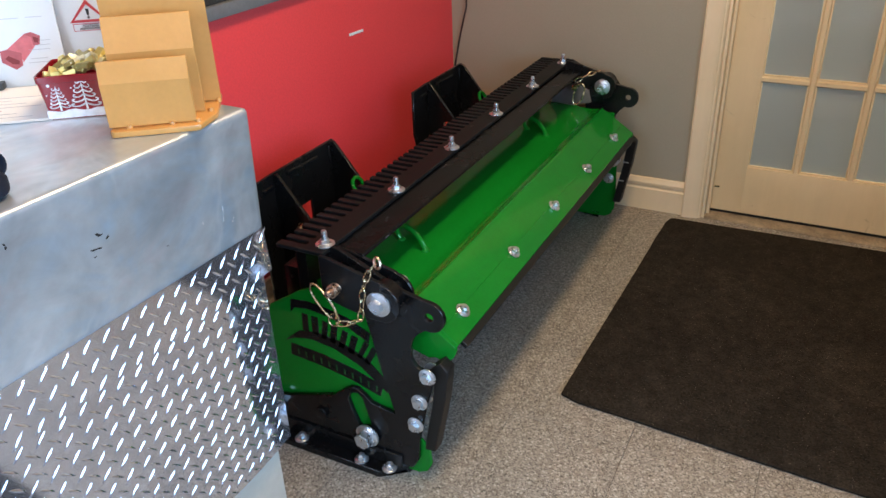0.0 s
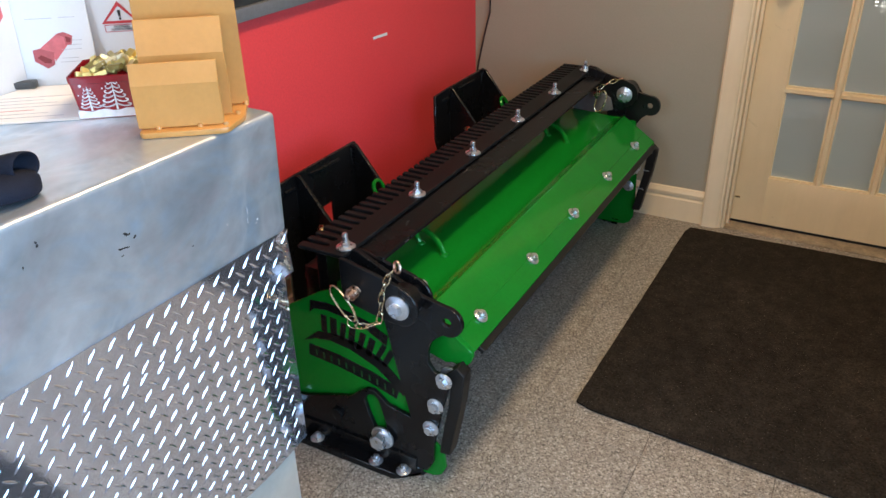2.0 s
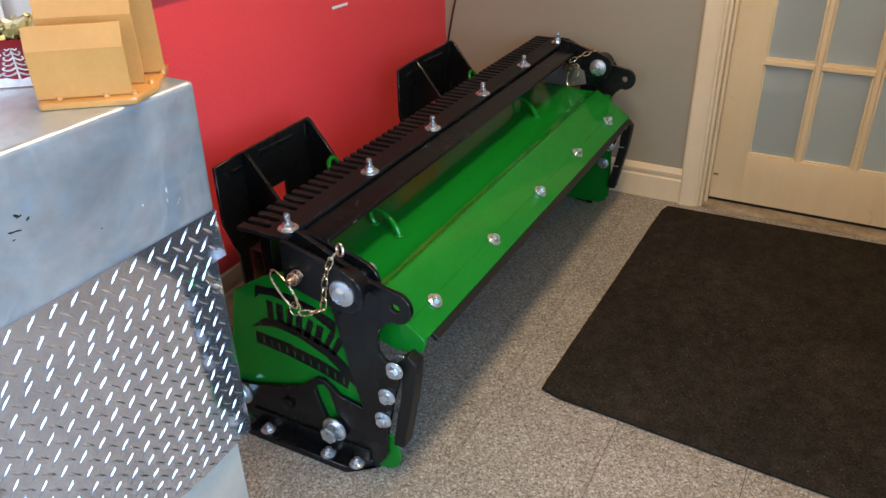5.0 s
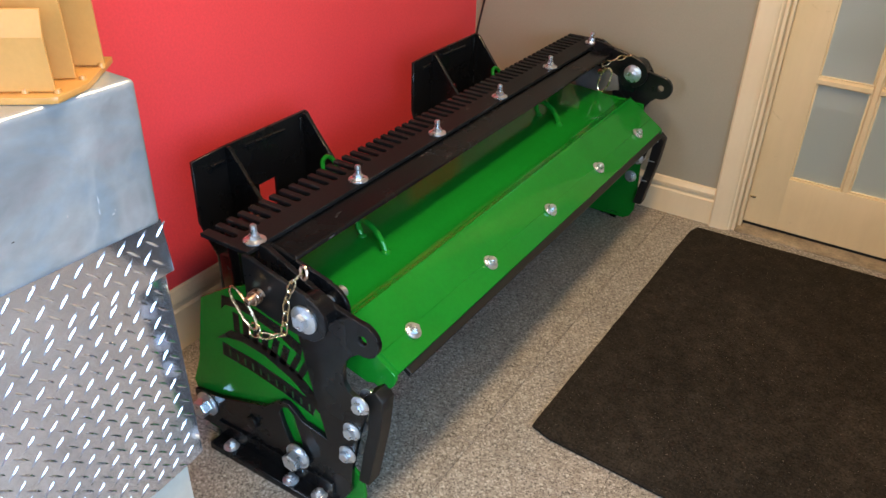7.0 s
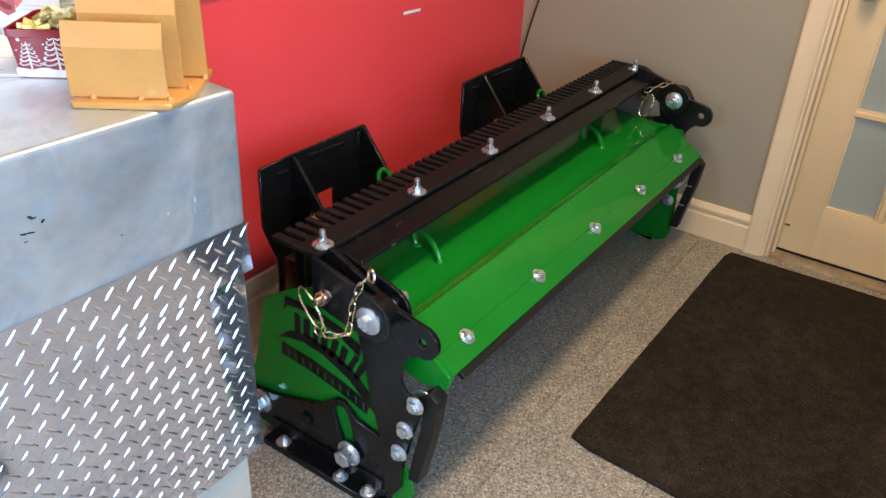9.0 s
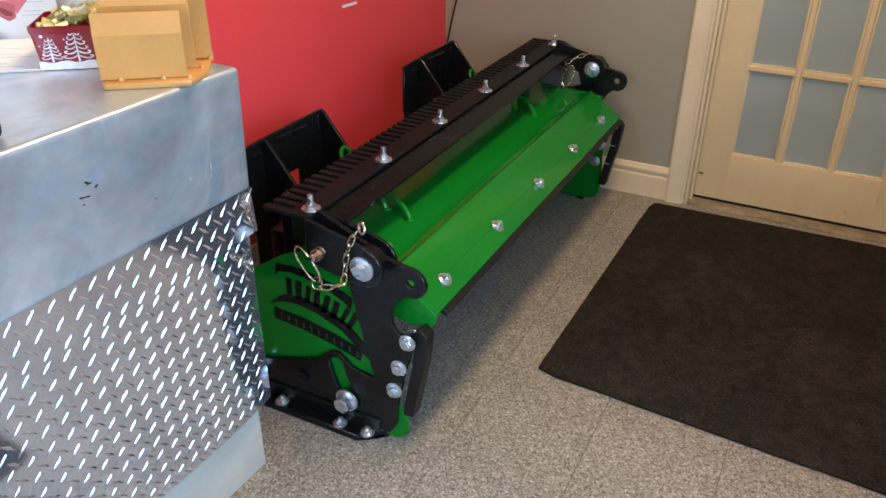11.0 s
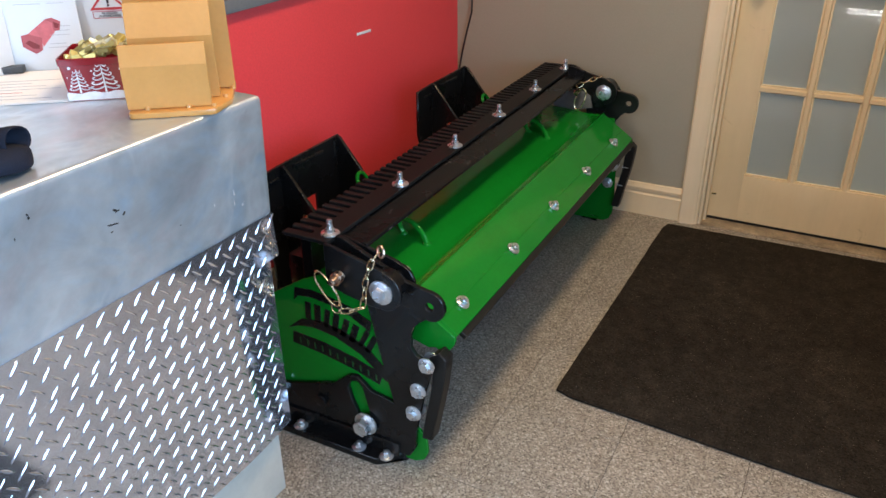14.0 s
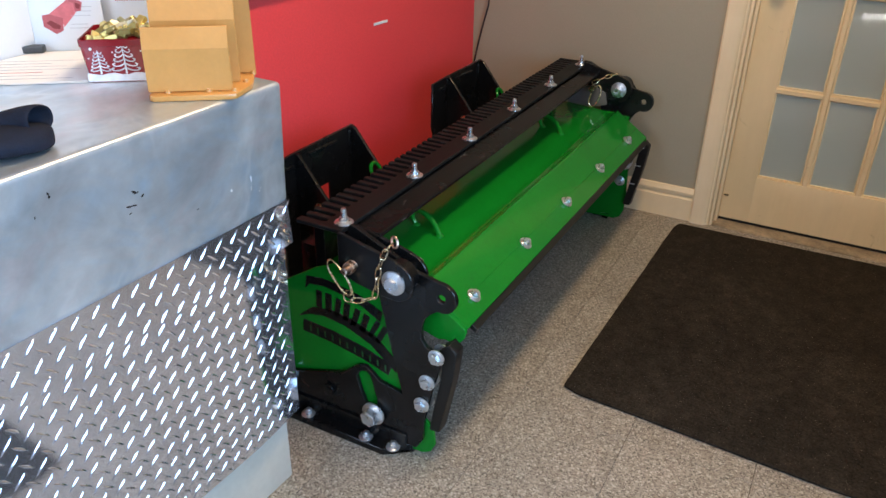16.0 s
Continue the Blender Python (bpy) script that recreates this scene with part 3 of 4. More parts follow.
def build_mats():
    def mat_mesh(corners, h, seed):
        random.seed(seed)
        out = []
        for i in range(4):
            a, b = Vector(corners[i]), Vector(corners[(i + 1) % 4])
            nrm = Vector(((b - a).y, -(b - a).x)).normalized()
            n = 26
            for k in range(n):
                f = k / n
                p = a.lerp(b, f) + nrm * (0.0025 * noise.noise(Vector((f * 9 + i * 7, seed, 0))) + (-0.012 if k == 0 else 0))
                out.append((p.x, p.y))
        return prism(out, 0.0015, h, "z", bevel=0.003, seg=2)

    solid("floor_mat", mat_mesh([(-0.322, 1.653), (0.95, 1.571), (1.02, 2.872), (-0.300, 2.838)], 0.010, 3), "mat", "dark brown ribbed entrance mat before the glazed door", "floor mat", at=(0.3, 2.2, 0.0))
    solid("floor_mat", mat_mesh([(-0.27, -0.45), (0.95, -0.45), (0.95, 0.742), (-0.27, 0.742)], 0.010, 5), "mat", "dark brown ribbed mat before the counter", "floor mat", at=(0.3, 0.2, 0.0))


# ---- the counter ----
def build_counter():
    skew = radians(-2.2)
    cx, cy, top = -0.689, 1.034, 0.962
    turn = Matrix.Translation((cx, cy, 0)) @ Matrix.Rotation(skew, 4, "Z")
    c = thing("counter", (cx, cy, 0), "galvanised sheet metal counter faced with diamond tread plate", "counter")

    def add(name, bm, material, label=""):
        bmesh.ops.transform(bm, matrix=turn, verts=bm.verts)
        return part(name, bm, material, c, label)

    def leaning(bm):
        """The folded front leans in towards its lower edge."""
        for v in bm.verts:
            f = (top - v.co.z) / 0.2384
            if v.co.x > -0.10:
                v.co.x -= 0.019 * f
            if v.co.y > -0.10:
                v.co.y += 0.0104 * f
        return bm

    add("metal_top", leaning(box((-0.545, -2.4, 0.7236), (0.0, 0.0, top), 0.012, seg=6)), "galv", "galvanised sheet top folded down over the front")
    add("carcass", box((-0.49, -2.38, 0.20), (-0.090, -0.012, 0.7230)), "satin")
    add("plinth", box((-0.49, -2.38, 0.0), (-0.076, 0.002, 0.20), 0.003), "plinth", "recessed pale grey plinth")
    # tread plate: a tall sheet and a strip over it, both with raised lugs in two directions
    py, pz = 0.0361, 0.0357
    ys = [-2.39, -1.6, -1.0, -0.6, -0.30, -0.20] + [-0.155 + 0.007 * k for k in range(22)] + [0.0]

    def lug(verts, faces, x, y, z, ang):
        n0, rows = len(verts), 7
        ca, sa = math.cos(radians(ang)), math.sin(radians(ang))
        for i in range(rows):
            s = -1 + 2 * i / (rows - 1)
            w, h = 0.0025 * (1 - abs(s) ** 2.2) + 0.0003, 0.0020 * (1 - abs(s) ** 5)
            for q, k in ((-1, 0), (-0.55, 0.62), (0, 1), (0.55, 0.62), (1, 0)):
                a, b = s * 0.0155, q * w
                verts.append((x - 0.0001 + k * h, y + a * ca - b * sa, z + a * sa + b * ca))
        for i in range(rows - 1):
            for k in range(4):
                a = n0 + i * 5 + k
                faces.append((a, a + 1, a + 6, a + 5))

    def tread_sheet(x, tip, end, slant, z0, z1, rows, spring, label):
        """x: its depth at the foot of the row of steep lugs listed first, tip: its lean, end: its free end. rows: height and shift."""
        bm = prism([(0.0, y) for y in ys] + [(-0.0025, y) for y in ys[::-1]], z0, z1, "z")
        for v in bm.verts:
            if v.co.y > -0.001:
                v.co.y = end + slant * (rows[0][0] - v.co.z)
        verts, faces = [], []
        for z, shift in rows:
            for i in range(42):
                for oy, oz, ang in ((0, 0, 45), (-0.0181, -0.0178, -43)):
                    yy, zz = shift + py * (13 - i) + oy, z + oz
                    if -1.4 < yy < end - 0.004 and z0 + 0.006 < zz < z1 - 0.002:
                        lug(verts, faces, 0.0, yy, zz, ang)
        me = bpy.data.meshes.new("lugs")
        me.from_pydata(verts, [], faces)
        b2 = bmesh.new()
        b2.from_mesh(me)
        bpy.data.meshes.remove(me)
        bmesh.ops.recalc_face_normals(b2, faces=b2.faces)
        bm = join(bm, b2)
        # it leans in towards the floor and springs back towards its free end
        for v in bm.verts:
            d = max(0.0, v.co.y + 0.155)
            c0 = min(d, 0.105)
            v.co.x += x - tip * (rows[0][0] - v.co.z) - spring * (c0 * c0 + 2 * 0.105 * (d - c0))
        add("tread_plate", bm, "tread", label)

    tread_sheet(-0.036, 0.0294, 0.0180, 0.033, 0.186, 0.660, [(0.6050 - pz * j, -0.4512 + 0.0017 * j) for j in range(12)], 0.49, "polished aluminium diamond tread plate")
    tread_sheet(-0.021, 0.0, 0.0150, 0.08, 0.628, 0.7260, [(0.7095 - py * j, -0.4600 + 0.0040 * j) for j in range(3)], 0.22, "strip of polished diamond tread plate")
    # dark chips and pale scratches on the front
    random.seed(4)
    for y, z, w, h, tilt in ((-0.330, 0.874, 0.0050, 0.0020, -20), (-0.326, 0.871, 0.0050, 0.0015, 5), (-0.3154, 0.8624, 0.0042, 0.0026, 35), (-0.342, 0.854, 0.0060, 0.0018, -8), (-0.333, 0.852, 0.0075, 0.0015, -14), (-0.341, 0.842, 0.0030, 0.0012, 10),
                             (-0.462, 0.922, 0.0018, 0.0026, 25), (-0.461, 0.917, 0.0018, 0.0026, -20), (-0.486, 0.896, 0.0010, 0.0030, 0), (-0.212, 0.797, 0.0022, 0.0010, 0)):
        ct, st = math.cos(radians(tilt)), math.sin(radians(tilt))
        ring = [(w * math.cos(a) * random.uniform(0.6, 1.1), h * math.sin(a) * random.uniform(0.5, 1.2)) for a in [0.63 * k for k in range(10)]]
        add("scuff", leaning(prism([(y + a * ct - b * st, z + a * st + b * ct) for a, b in ring], 0.0002, 0.0006, "x")), "blackink", "dark chip")
    for y, z, w, h in ((-0.0930, 0.806, 0.0011, 0.0065), (-0.0950, 0.788, 0.0008, 0.0055), (-0.134, 0.801, 0.0012, 0.0026), (-0.075, 0.7745, 0.0022, 0.0012), (-0.071, 0.780, 0.0010, 0.0016)):
        ring = [(w * math.cos(a) * random.uniform(0.6, 1.1), h * math.sin(a) * random.uniform(0.7, 1.1)) for a in [0.63 * k for k in range(10)]]
        add("scratch", leaning(prism([(y + a, z + b) for a, b in ring], 0.0002, 0.0006, "x")), "tinwhite", "pale scratch")


# ---- the snow pusher ----
YC = 2.008


def build_pusher():
    g = thing("snow_pusher", (-0.72, YC, 0), "green and black steel snow pusher standing against the red wall", "snow pusher")
    bolt_s = finish(flange_bolt(0.0205, 0.62, 0.55), "bolt", "zinc")
    bolt_m = finish(flange_bolt(0.0180, 0.62, 0.58, 0.24, 0.30), "bolt", "zinc")
    nut_l = finish(flange_bolt(0.0215, 0.52, 0.45, 0.95, 0.27), "nut", "zinc")
    pin_l = finish(flange_bolt(0.0285, 0.56, 0.42), "pin_head", "zinc")
    big = finish(flange_bolt(0.031, 0.70, 0.75), "bolt", "zinc")
    Y0, Y1 = 1.206, 2.826

    # slotted plate on top of the cross tube
    pitch, sw = 0.0290, 0.0138
    n = int((Y1 - Y0 - 0.02) / pitch)
    start = Y0 + 0.022
    out = [(-0.708, Y0), (-0.708, Y1), (-0.829, Y1)]
    for i in range(n - 1, -1, -1):
        y = start + i * pitch
        if y + sw > Y1 - 0.012:
            continue
        out += [(-0.829, y + sw), (-0.770, y + sw)] + [(-0.770 + (sw / 2) * math.sin(radians(a)), y + sw / 2 + (sw / 2) * math.cos(radians(a))) for a in (30, 60, 90, 120, 150)] + [(-0.770, y), (-0.829, y)]
    out += [(-0.829, Y0)]
    part("slotted_plate", prism(out, 0.579, 0.588, "z", bevel=0.0012), "satin", g, "black slotted steel wear plate")
    tube = [(-0.800, 0.5635), (-0.800, 0.5785), (-0.720, 0.5785), (-0.718, 0.574), (-0.646, 0.574), (-0.641, 0.570), (-0.641, 0.5635)]
    part("cross_tube", prism(tube, 1.262, 2.752, "y", bevel=0.002), "gloss", g, "black steel cross tube")
    for i in range(6):
        piece("nut", nut_l, g, at(-0.725, 1.243 + 0.305 * i, 0.588, "+z", 11 * i), "zinc nut on a threaded stud")

    # blade under the tube: shallow trough, ridge, face and lip
    A, B = 1.290, 2.726
    prof = [(-0.800, 0.4555), (-0.720, 0.4530), (-0.670, 0.4500), (-0.640, 0.4475), (-0.625, 0.4456), (-0.612, 0.4428), (-0.600, 0.4405), (-0.589, 0.4393), (-0.578, 0.4405), (-0.566, 0.4450), (-0.553, 0.4530)]
    bm = sheet(prof, 0.006, A, B)
    part("blade", bm, "green", g, "glossy green folded blade")
    def droop(bm):
        for v in bm.verts:
            v.co.z -= 0.008 * (v.co.y - A) / (B - A)
        return bm

    face = [(-0.553, 0.4540), (-0.5485, 0.4520), (-0.477, 0.4025), (-0.4375, 0.3750)]
    part("blade_face", droop(sheet(face, 0.006, A, B, bevel=0.0012)), "green", g, "flat green blade face")
    part("lap_strip", droop(sheet([(-0.479, 0.4057), (-0.4370, 0.3770)], 0.003, A + 0.002, B - 0.002, bevel=0.0008)), "green", g)
    edge = sheet([(-0.497, 0.409), (-0.4265, 0.3605)], 0.013, A + 0.028, B - 0.012, bevel=0.002)
    part("cutting_edge", droop(edge), "rubber", g, "black rubber cutting edge")
    way = Matrix.Rotation(radians(34), 4, "Y")
    for i in range(5):
        m = Matrix.Translation((-0.4715, 1.385 + 0.3017 * i, 0.4015 - 0.0018 * i)) @ way @ Matrix.Rotation(radians(23 * i), 4, "Z")
        piece("bolt", bolt_m, g, m, "zinc bolt")
    # end plates of the blade
    cap = [(-0.79, 0.459), (-0.72, 0.457), (-0.66, 0.453), (-0.615, 0.4505), (-0.585, 0.4500), (-0.570, 0.452), (-0.549, 0.4515), (-0.516, 0.429), (-0.476, 0.402), (-0.455, 0.388)] + arc(-0.474, 0.368, 0.036, 15, -115, 8) + [(-0.505, 0.330), (-0.56, 0.345), (-0.62, 0.38), (-0.79, 0.42)]
    for y0, y1 in ((A - 0.010, A), (B, B + 0.010)):
        part("blade_end", droop(prism(cap, y0, y1, "y", bevel=0.0015)), "green", g, "green blade end plate")
    # lifting eyes welded on the blade
    EYES = (((-0.722, 1.550), (-0.642, 1.529)), ((-0.726, 2.418), (-0.648, 2.394)))
    for a, b in EYES:
        a, b = Vector((*a, 0.4525)), Vector((*b, 0.4485))
        pts = [a.lerp(b, f) + Vector((-lean, 0, h)) for f, h, lean in ((0.0, 0.0, 0.0), (-0.08, 0.018, 0.005), (-0.02, 0.034, 0.010), (0.16, 0.044, 0.013), (0.38, 0.047, 0.013), (0.60, 0.044, 0.011), (0.80, 0.035, 0.008), (0.94, 0.019, 0.004), (1.0, 0.0, 0.0))]
        ring_eye = part("lifting_eye", sweep(pts, 0.0068, n=10), "green", g, "green welded lifting eye")
        for q in (a, b):
            w = bmesh.new()
            bmesh.ops.create_icosphere(w, subdivisions=2, radius=0.012)
            bmesh.ops.scale(w, vec=(1, 1, 0.55), verts=w.verts)
            bmesh.ops.translate(w, vec=q, verts=w.verts)
            part("weld_bead", w, "green", ring_eye)

    # end frames, near one first; k mirrors them
    plate = [(-0.715, 0.592), (-0.690, 0.590), (-0.535, 0.520), (-0.480, 0.509)] + arc(-0.476, 0.472, 0.037, 85, -105, 10) + [(-0.502, 0.424), (-0.516, 0.408), (-0.524, 0.385), (-0.525, 0.352), (-0.512, 0.333), (-0.478, 0.320), (-0.474, 0.300), (-0.494, 0.232), (-0.516, 0.130), (-0.522, 0.060), (-0.540, 0.028), (-0.968, 0.028), (-0.972, 0.116), (-0.888, 0.131), (-0.745, 0.179), (-0.716, 0.205), (-0.700, 0.218), (-0.678, 0.221), (-0.658, 0.206), (-0.640, 0.190), (-0.577, 0.178), (-0.604, 0.292), (-0.634, 0.430), (-0.650, 0.480), (-0.735, 0.500)]
    slot = [(-0.706, 0.183), (-0.695, 0.202), (-0.677, 0.207), (-0.664, 0.193), (-0.648, 0.127), (-0.650, 0.110), (-0.681, 0.106), (-0.698, 0.150)]
    eye_hole = arc(-0.476, 0.472, 0.010, 0, 330, 11)
    back = [(-0.915, 0.385), (-0.820, 0.446), (-0.750, 0.478), (-0.545, 0.490), (-0.530, 0.470), (-0.538, 0.300), (-0.542, 0.130), (-0.500, 0.095), (-0.495, 0.045), (-0.508, 0.018), (-0.530, 0.006), (-0.960, 0.004), (-0.985, 0.130), (-0.955, 0.205)]
    far_back = back[:4] + [(-0.520, 0.470), (-0.500, 0.300), (-0.492, 0.097)] + back[8:]
    arm = [(-0.708, 0.591), (-0.690, 0.590), (-0.560, 0.559)] + arc(-0.566, 0.510, 0.047, 80, -80, 10) + [(-0.600, 0.466), (-0.660, 0.478), (-0.708, 0.492)]
    shoe = [(-0.900, 1.196), (-0.612, 1.196), (-0.554, 1.256), (-0.556, 1.247), (-0.900, 1.247)]
    for far in (False, True):
        def Y(y):
            return 2 * YC - y if far else y

        pz = 0.522 if far else 0.509

        def up(p):
            # the far pivot is swung up a little
            return (p[0], p[1] + (0.013 * min(1, max(0, (p[1] - 0.38) / 0.05)) if far else 0.0))

        def pr(poly, a, b, **kw):
            a, b = sorted((Y(a), Y(b)))
            return prism(poly, a, b, "y", **kw)

        f = part("end_plate", pr(back if not far else [(x, min(z, 0.425)) for x, z in far_back], 1.248, 1.256, bevel=0.0015), "green", g, "green end plate with raised black lettering")
        part("side_plate", pr([up(p) for p in plate], 1.234, 1.246, holes=[slot, [up(p) for p in eye_hole]], bevel=0.0015), "black", g, "black side plate with a drilled ear")
        part("pivot_arm", pr(arm if not far else [(x, z - 0.012) for x, z in arm], 1.190, 1.200, bevel=0.002), "black", g)
        part("pivot_arm", pr([up(p) for p in arm] if far else [(x - 0.004, z - 0.010) for x, z in arm], 1.258, 1.267, bevel=0.002), "black", g)
        part("spacer", pr(arc(-0.566, pz + 0.001, 0.036, 0, 345, 23), 1.2005, 1.2335), "black", g)
        part("pivot_pin", rod((-0.566, Y(1.186), pz), (-0.566, Y(1.296), pz), 0.0125, 20), "zinc", g)
        out_way, in_way = ("+y", "-y") if far else ("-y", "+y")
        piece("pin_head", pin_l, g, at(-0.566, Y(1.190), pz, out_way, 10), "zinc pivot pin head")
        piece("pin_head", pin_l, g, at(-0.566, Y(1.2675), pz, in_way, 40), "zinc pivot pin head")
        # wear shoe on the floor with its upright
        ys = [(x, Y(y)) for x, y in shoe]
        part("wear_shoe", prism(ys if not far else ys[::-1], 0.0005, 0.020, "z", bevel=0.003), "black", g, "black wear shoe")
        part("shoe_upright", pr([(-0.900, 0.0205), (-0.565, 0.0205), (-0.565, 0.060), (-0.900, 0.060)], 1.228, 1.2335, bevel=0.001), "black", g)
        for x, y in ((-0.849, 1.214), (-0.672, 1.214), (-0.594, 1.216)):
            piece("bolt", bolt_m, g, at(x, Y(y), 0.0205, "+z", 100 * x), "zinc bolt")
        for x, z in ((-0.485, 0.317), (-0.509, 0.239), (-0.523, 0.169)):
            piece("bolt", bolt_s, g, at(x, Y(1.2335), z, out_way, 300 * z), "zinc flange bolt")
            piece("bolt", bolt_s, g, at(x, Y(1.2565), z, in_way, 200 * z), "zinc flange bolt")
        piece("bolt", big, g, at(-0.655, Y(1.2275), 0.093, out_way, 12), "large zinc bolt")
        piece("bolt", big, g, at(-0.932, Y(1.2335), 0.092, out_way, 33), "large zinc bolt")
        part("plug", rod((-0.790, Y(1.2335), 0.112), (-0.790, Y(1.2245), 0.112), 0.016, 18, bevel=0.003), "black", g)
        # bumper bar before the side plate
        bar = [(-0.490, 0.322), (-0.462, 0.349), (-0.443, 0.331), (-0.446, 0.300), (-0.453, 0.245), (-0.484, 0.088), (-0.512, 0.086), (-0.497, 0.170), (-0.483, 0.240), (-0.478, 0.300)]
        part("bumper", pr([(x + (0.018 if far else 0.0), z) for x, z in bar], 1.2475, 1.284, bevel=0.002), "rubber", g, "black rubber corner bumper")
        if far:
            for x, z in ((-0.4500, 0.325), (-0.4545, 0.253), (-0.4680, 0.178)):
                part("stud", rod((x - 0.012, 2.738, z), (x + 0.010, 2.738, z), 0.0065, 12, bevel=0.001), "zinc", g, "pale stud end")
        part("ear_weld", rod((-0.532, Y(1.2325), 0.345), (-0.532, Y(1.240), 0.345), 0.004, 8), "black", g)

    # emblem cut in the near end plate: swooshes, four heavy letters as plain blocks, and a band
    e = bpy.data.objects.get("end_plate")
    ya, yb = 1.2462, 1.2485
    sw1 = [(-0.852, 0.382), (-0.838, 0.397), (-0.800, 0.402), (-0.745, 0.395), (-0.690, 0.380), (-0.640, 0.352), (-0.634, 0.380), (-0.690, 0.406), (-0.750, 0.418), (-0.800, 0.423), (-0.846, 0.418)]
    part("emblem_swoosh", prism(sw1, ya, yb, "y"), "black", e)
    sw2 = [(-0.880, 0.294), (-0.845, 0.310), (-0.800, 0.317), (-0.740, 0.309), (-0.670, 0.280), (-0.600, 0.222), (-0.598, 0.256), (-0.650, 0.305), (-0.720, 0.334), (-0.780, 0.342), (-0.835, 0.333)]
    part("emblem_swoosh", prism(sw2, ya, yb, "y"), "black", e)
    for x, z, w, h, tl in ((-0.799, 0.361, 0.044, 0.048, -3), (-0.747, 0.352, 0.040, 0.050, -10), (-0.697, 0.338, 0.042, 0.052, -18), (-0.648, 0.322, 0.036, 0.054, -28)):
        c, s = math.cos(radians(tl)), math.sin(radians(tl))
        for x0, x1 in ((-w / 2, -w * 0.14), (w * 0.10, w / 2)):
            q = [(x0, -h / 2), (x1, -h / 2), (x1, h / 2), (x0, h / 2)]
            part("emblem_block", prism([(x + a * c - b * s, z + a * s + b * c) for a, b in q], ya, yb, "y"), "black", e)
    band = [(-0.866, 0.289), (-0.870, 0.254), (-0.785, 0.246), (-0.700, 0.230), (-0.622, 0.207), (-0.611, 0.241), (-0.690, 0.265), (-0.775, 0.282)]
    part("emblem_band", prism(band, ya + 0.001, yb, "y"), "black", e)
    for i in range(11):
        f = i / 10
        x = -0.846 + 0.216 * f
        z = 0.268 - 0.018 * f - 0.024 * f * f
        part("emblem_bar", prism([(x - 0.0022, z - 0.008), (x + 0.0022, z - 0.009), (x + 0.0022, z + 0.008), (x - 0.0022, z + 0.009)], ya + 0.0004, ya + 0.0012, "y"), "darkgreen", e)

    # loader mounting brackets on the back
    for dy in (0.0, 0.838):
        b = [(1.388, 0.60), (1.478, 0.604), (1.756, 0.604), (1.764, 0.598), (1.852, 0.430), (1.852, 0.10), (1.424, 0.10), (1.424, 0.345), (1.386, 0.450)]
        b = [(y + dy, z) for y, z in b]
        hole = [(1.575 + dy, 0.470), (1.632 + dy, 0.470), (1.632 + dy, 0.390), (1.575 + dy, 0.390)]
        dot = [(1.764 + dy + 0.007 * math.cos(a), 0.462 + 0.007 * math.sin(a)) for a in [0.63 * k for k in range(10)]]
        br = part("mount_plate", prism(b, -1.060, -1.052, "x", holes=[hole, dot], bevel=0.0015), "black", g, "black loader mounting plate")
        for y in (1.488, 1.744):
            gus = [(-1.0515, 0.600), (-1.044, 0.604), (-1.036, 0.600), (-0.935, 0.470), (-0.880, 0.380), (-0.880, 0.16), (-1.0515, 0.16)]
            part("gusset", prism(gus, y + dy - 0.005, y + dy + 0.005, "y", bevel=0.0015), "black", br)
        for y0, z0, y1, z1 in ((1.541, 0.586, 1.674, 0.580), (1.437, 0.572, 1.476, 0.572), (1.731, 0.592, 1.729, 0.545), (1.500, 0.560, 1.500, 0.470)):
            part("weld_bead", rod((-1.0505, y0 + dy, z0), (-1.0505, y1 + dy, z1), 0.0042, 10, bevel=0.001), "black", br)
        mb = part("mount_bolt", rod((-0.976, 1.4828 + dy, 0.464), (-0.976, 1.478 + dy, 0.464), 0.0165, 18, bevel=0.002), "brass", br, "yellow zinc bolt head")
        part("bolt_head", rod((-0.976, 1.478 + dy, 0.464), (-0.976, 1.468 + dy, 0.464), 0.011, 6, bevel=0.002), "brass", mb)
        loop = [(-0.950 - 0.010 * math.sin(q), 1.714 + dy + 0.021 * math.cos(q), 0.495 + 0.021 * math.sin(q)) for q in [0.3142 * k for k in range(20)]]
        part("ring_eye", sweep(loop, 0.0058, closed=True, n=8), "green", br, "green ring eye")
    part("back_beam", box((-0.900, 1.30, 0.30), (-0.815, 2.72, 0.470), 0.006), "black", g)
    part("back_beam", box((-0.985, 1.30, 0.08), (-0.905, 2.72, 0.17), 0.006), "black", g)
    for y in (1.262, 2.704):
        part("end_post", box((-0.828, y, 0.03), (-0.797, y + 0.050, 0.576), 0.004), "black", g)
    # grey cap at the far end of the tube
    part("grey_cap", prism([(-0.758, 0.470), (-0.742, 0.494), (-0.708, 0.522), (-0.660, 0.527), (-0.612, 0.506), (-0.602, 0.462), (-0.657, 0.446), (-0.750, 0.446)], 2.7385, 2.7475, "y", bevel=0.005, seg=2), "greyplastic", g, "grey cap")

    # locking pins with their links and chains
    def ring(c, rx, rz, tilt, lean, r, n=20):
        pts = []
        for k in range(n):
            a = 6.28319 * k / n
            x, z = rx * math.cos(a), rz * math.copysign(abs(math.sin(a)) ** 0.75, math.sin(a))
            ct, st = math.cos(radians(tilt)), math.sin(radians(tilt))
            pts.append((c[0] + x * ct - z * st, c[1] + lean * z, c[2] + x * st + z * ct))
        return sweep(pts, r, closed=True, n=7)

    pin = part("lock_pin", rod((-0.668, 1.189, 0.524), (-0.668, 1.155, 0.524), 0.0085, 14, bevel=0.002), "copper", g, "copper coloured locking pin")
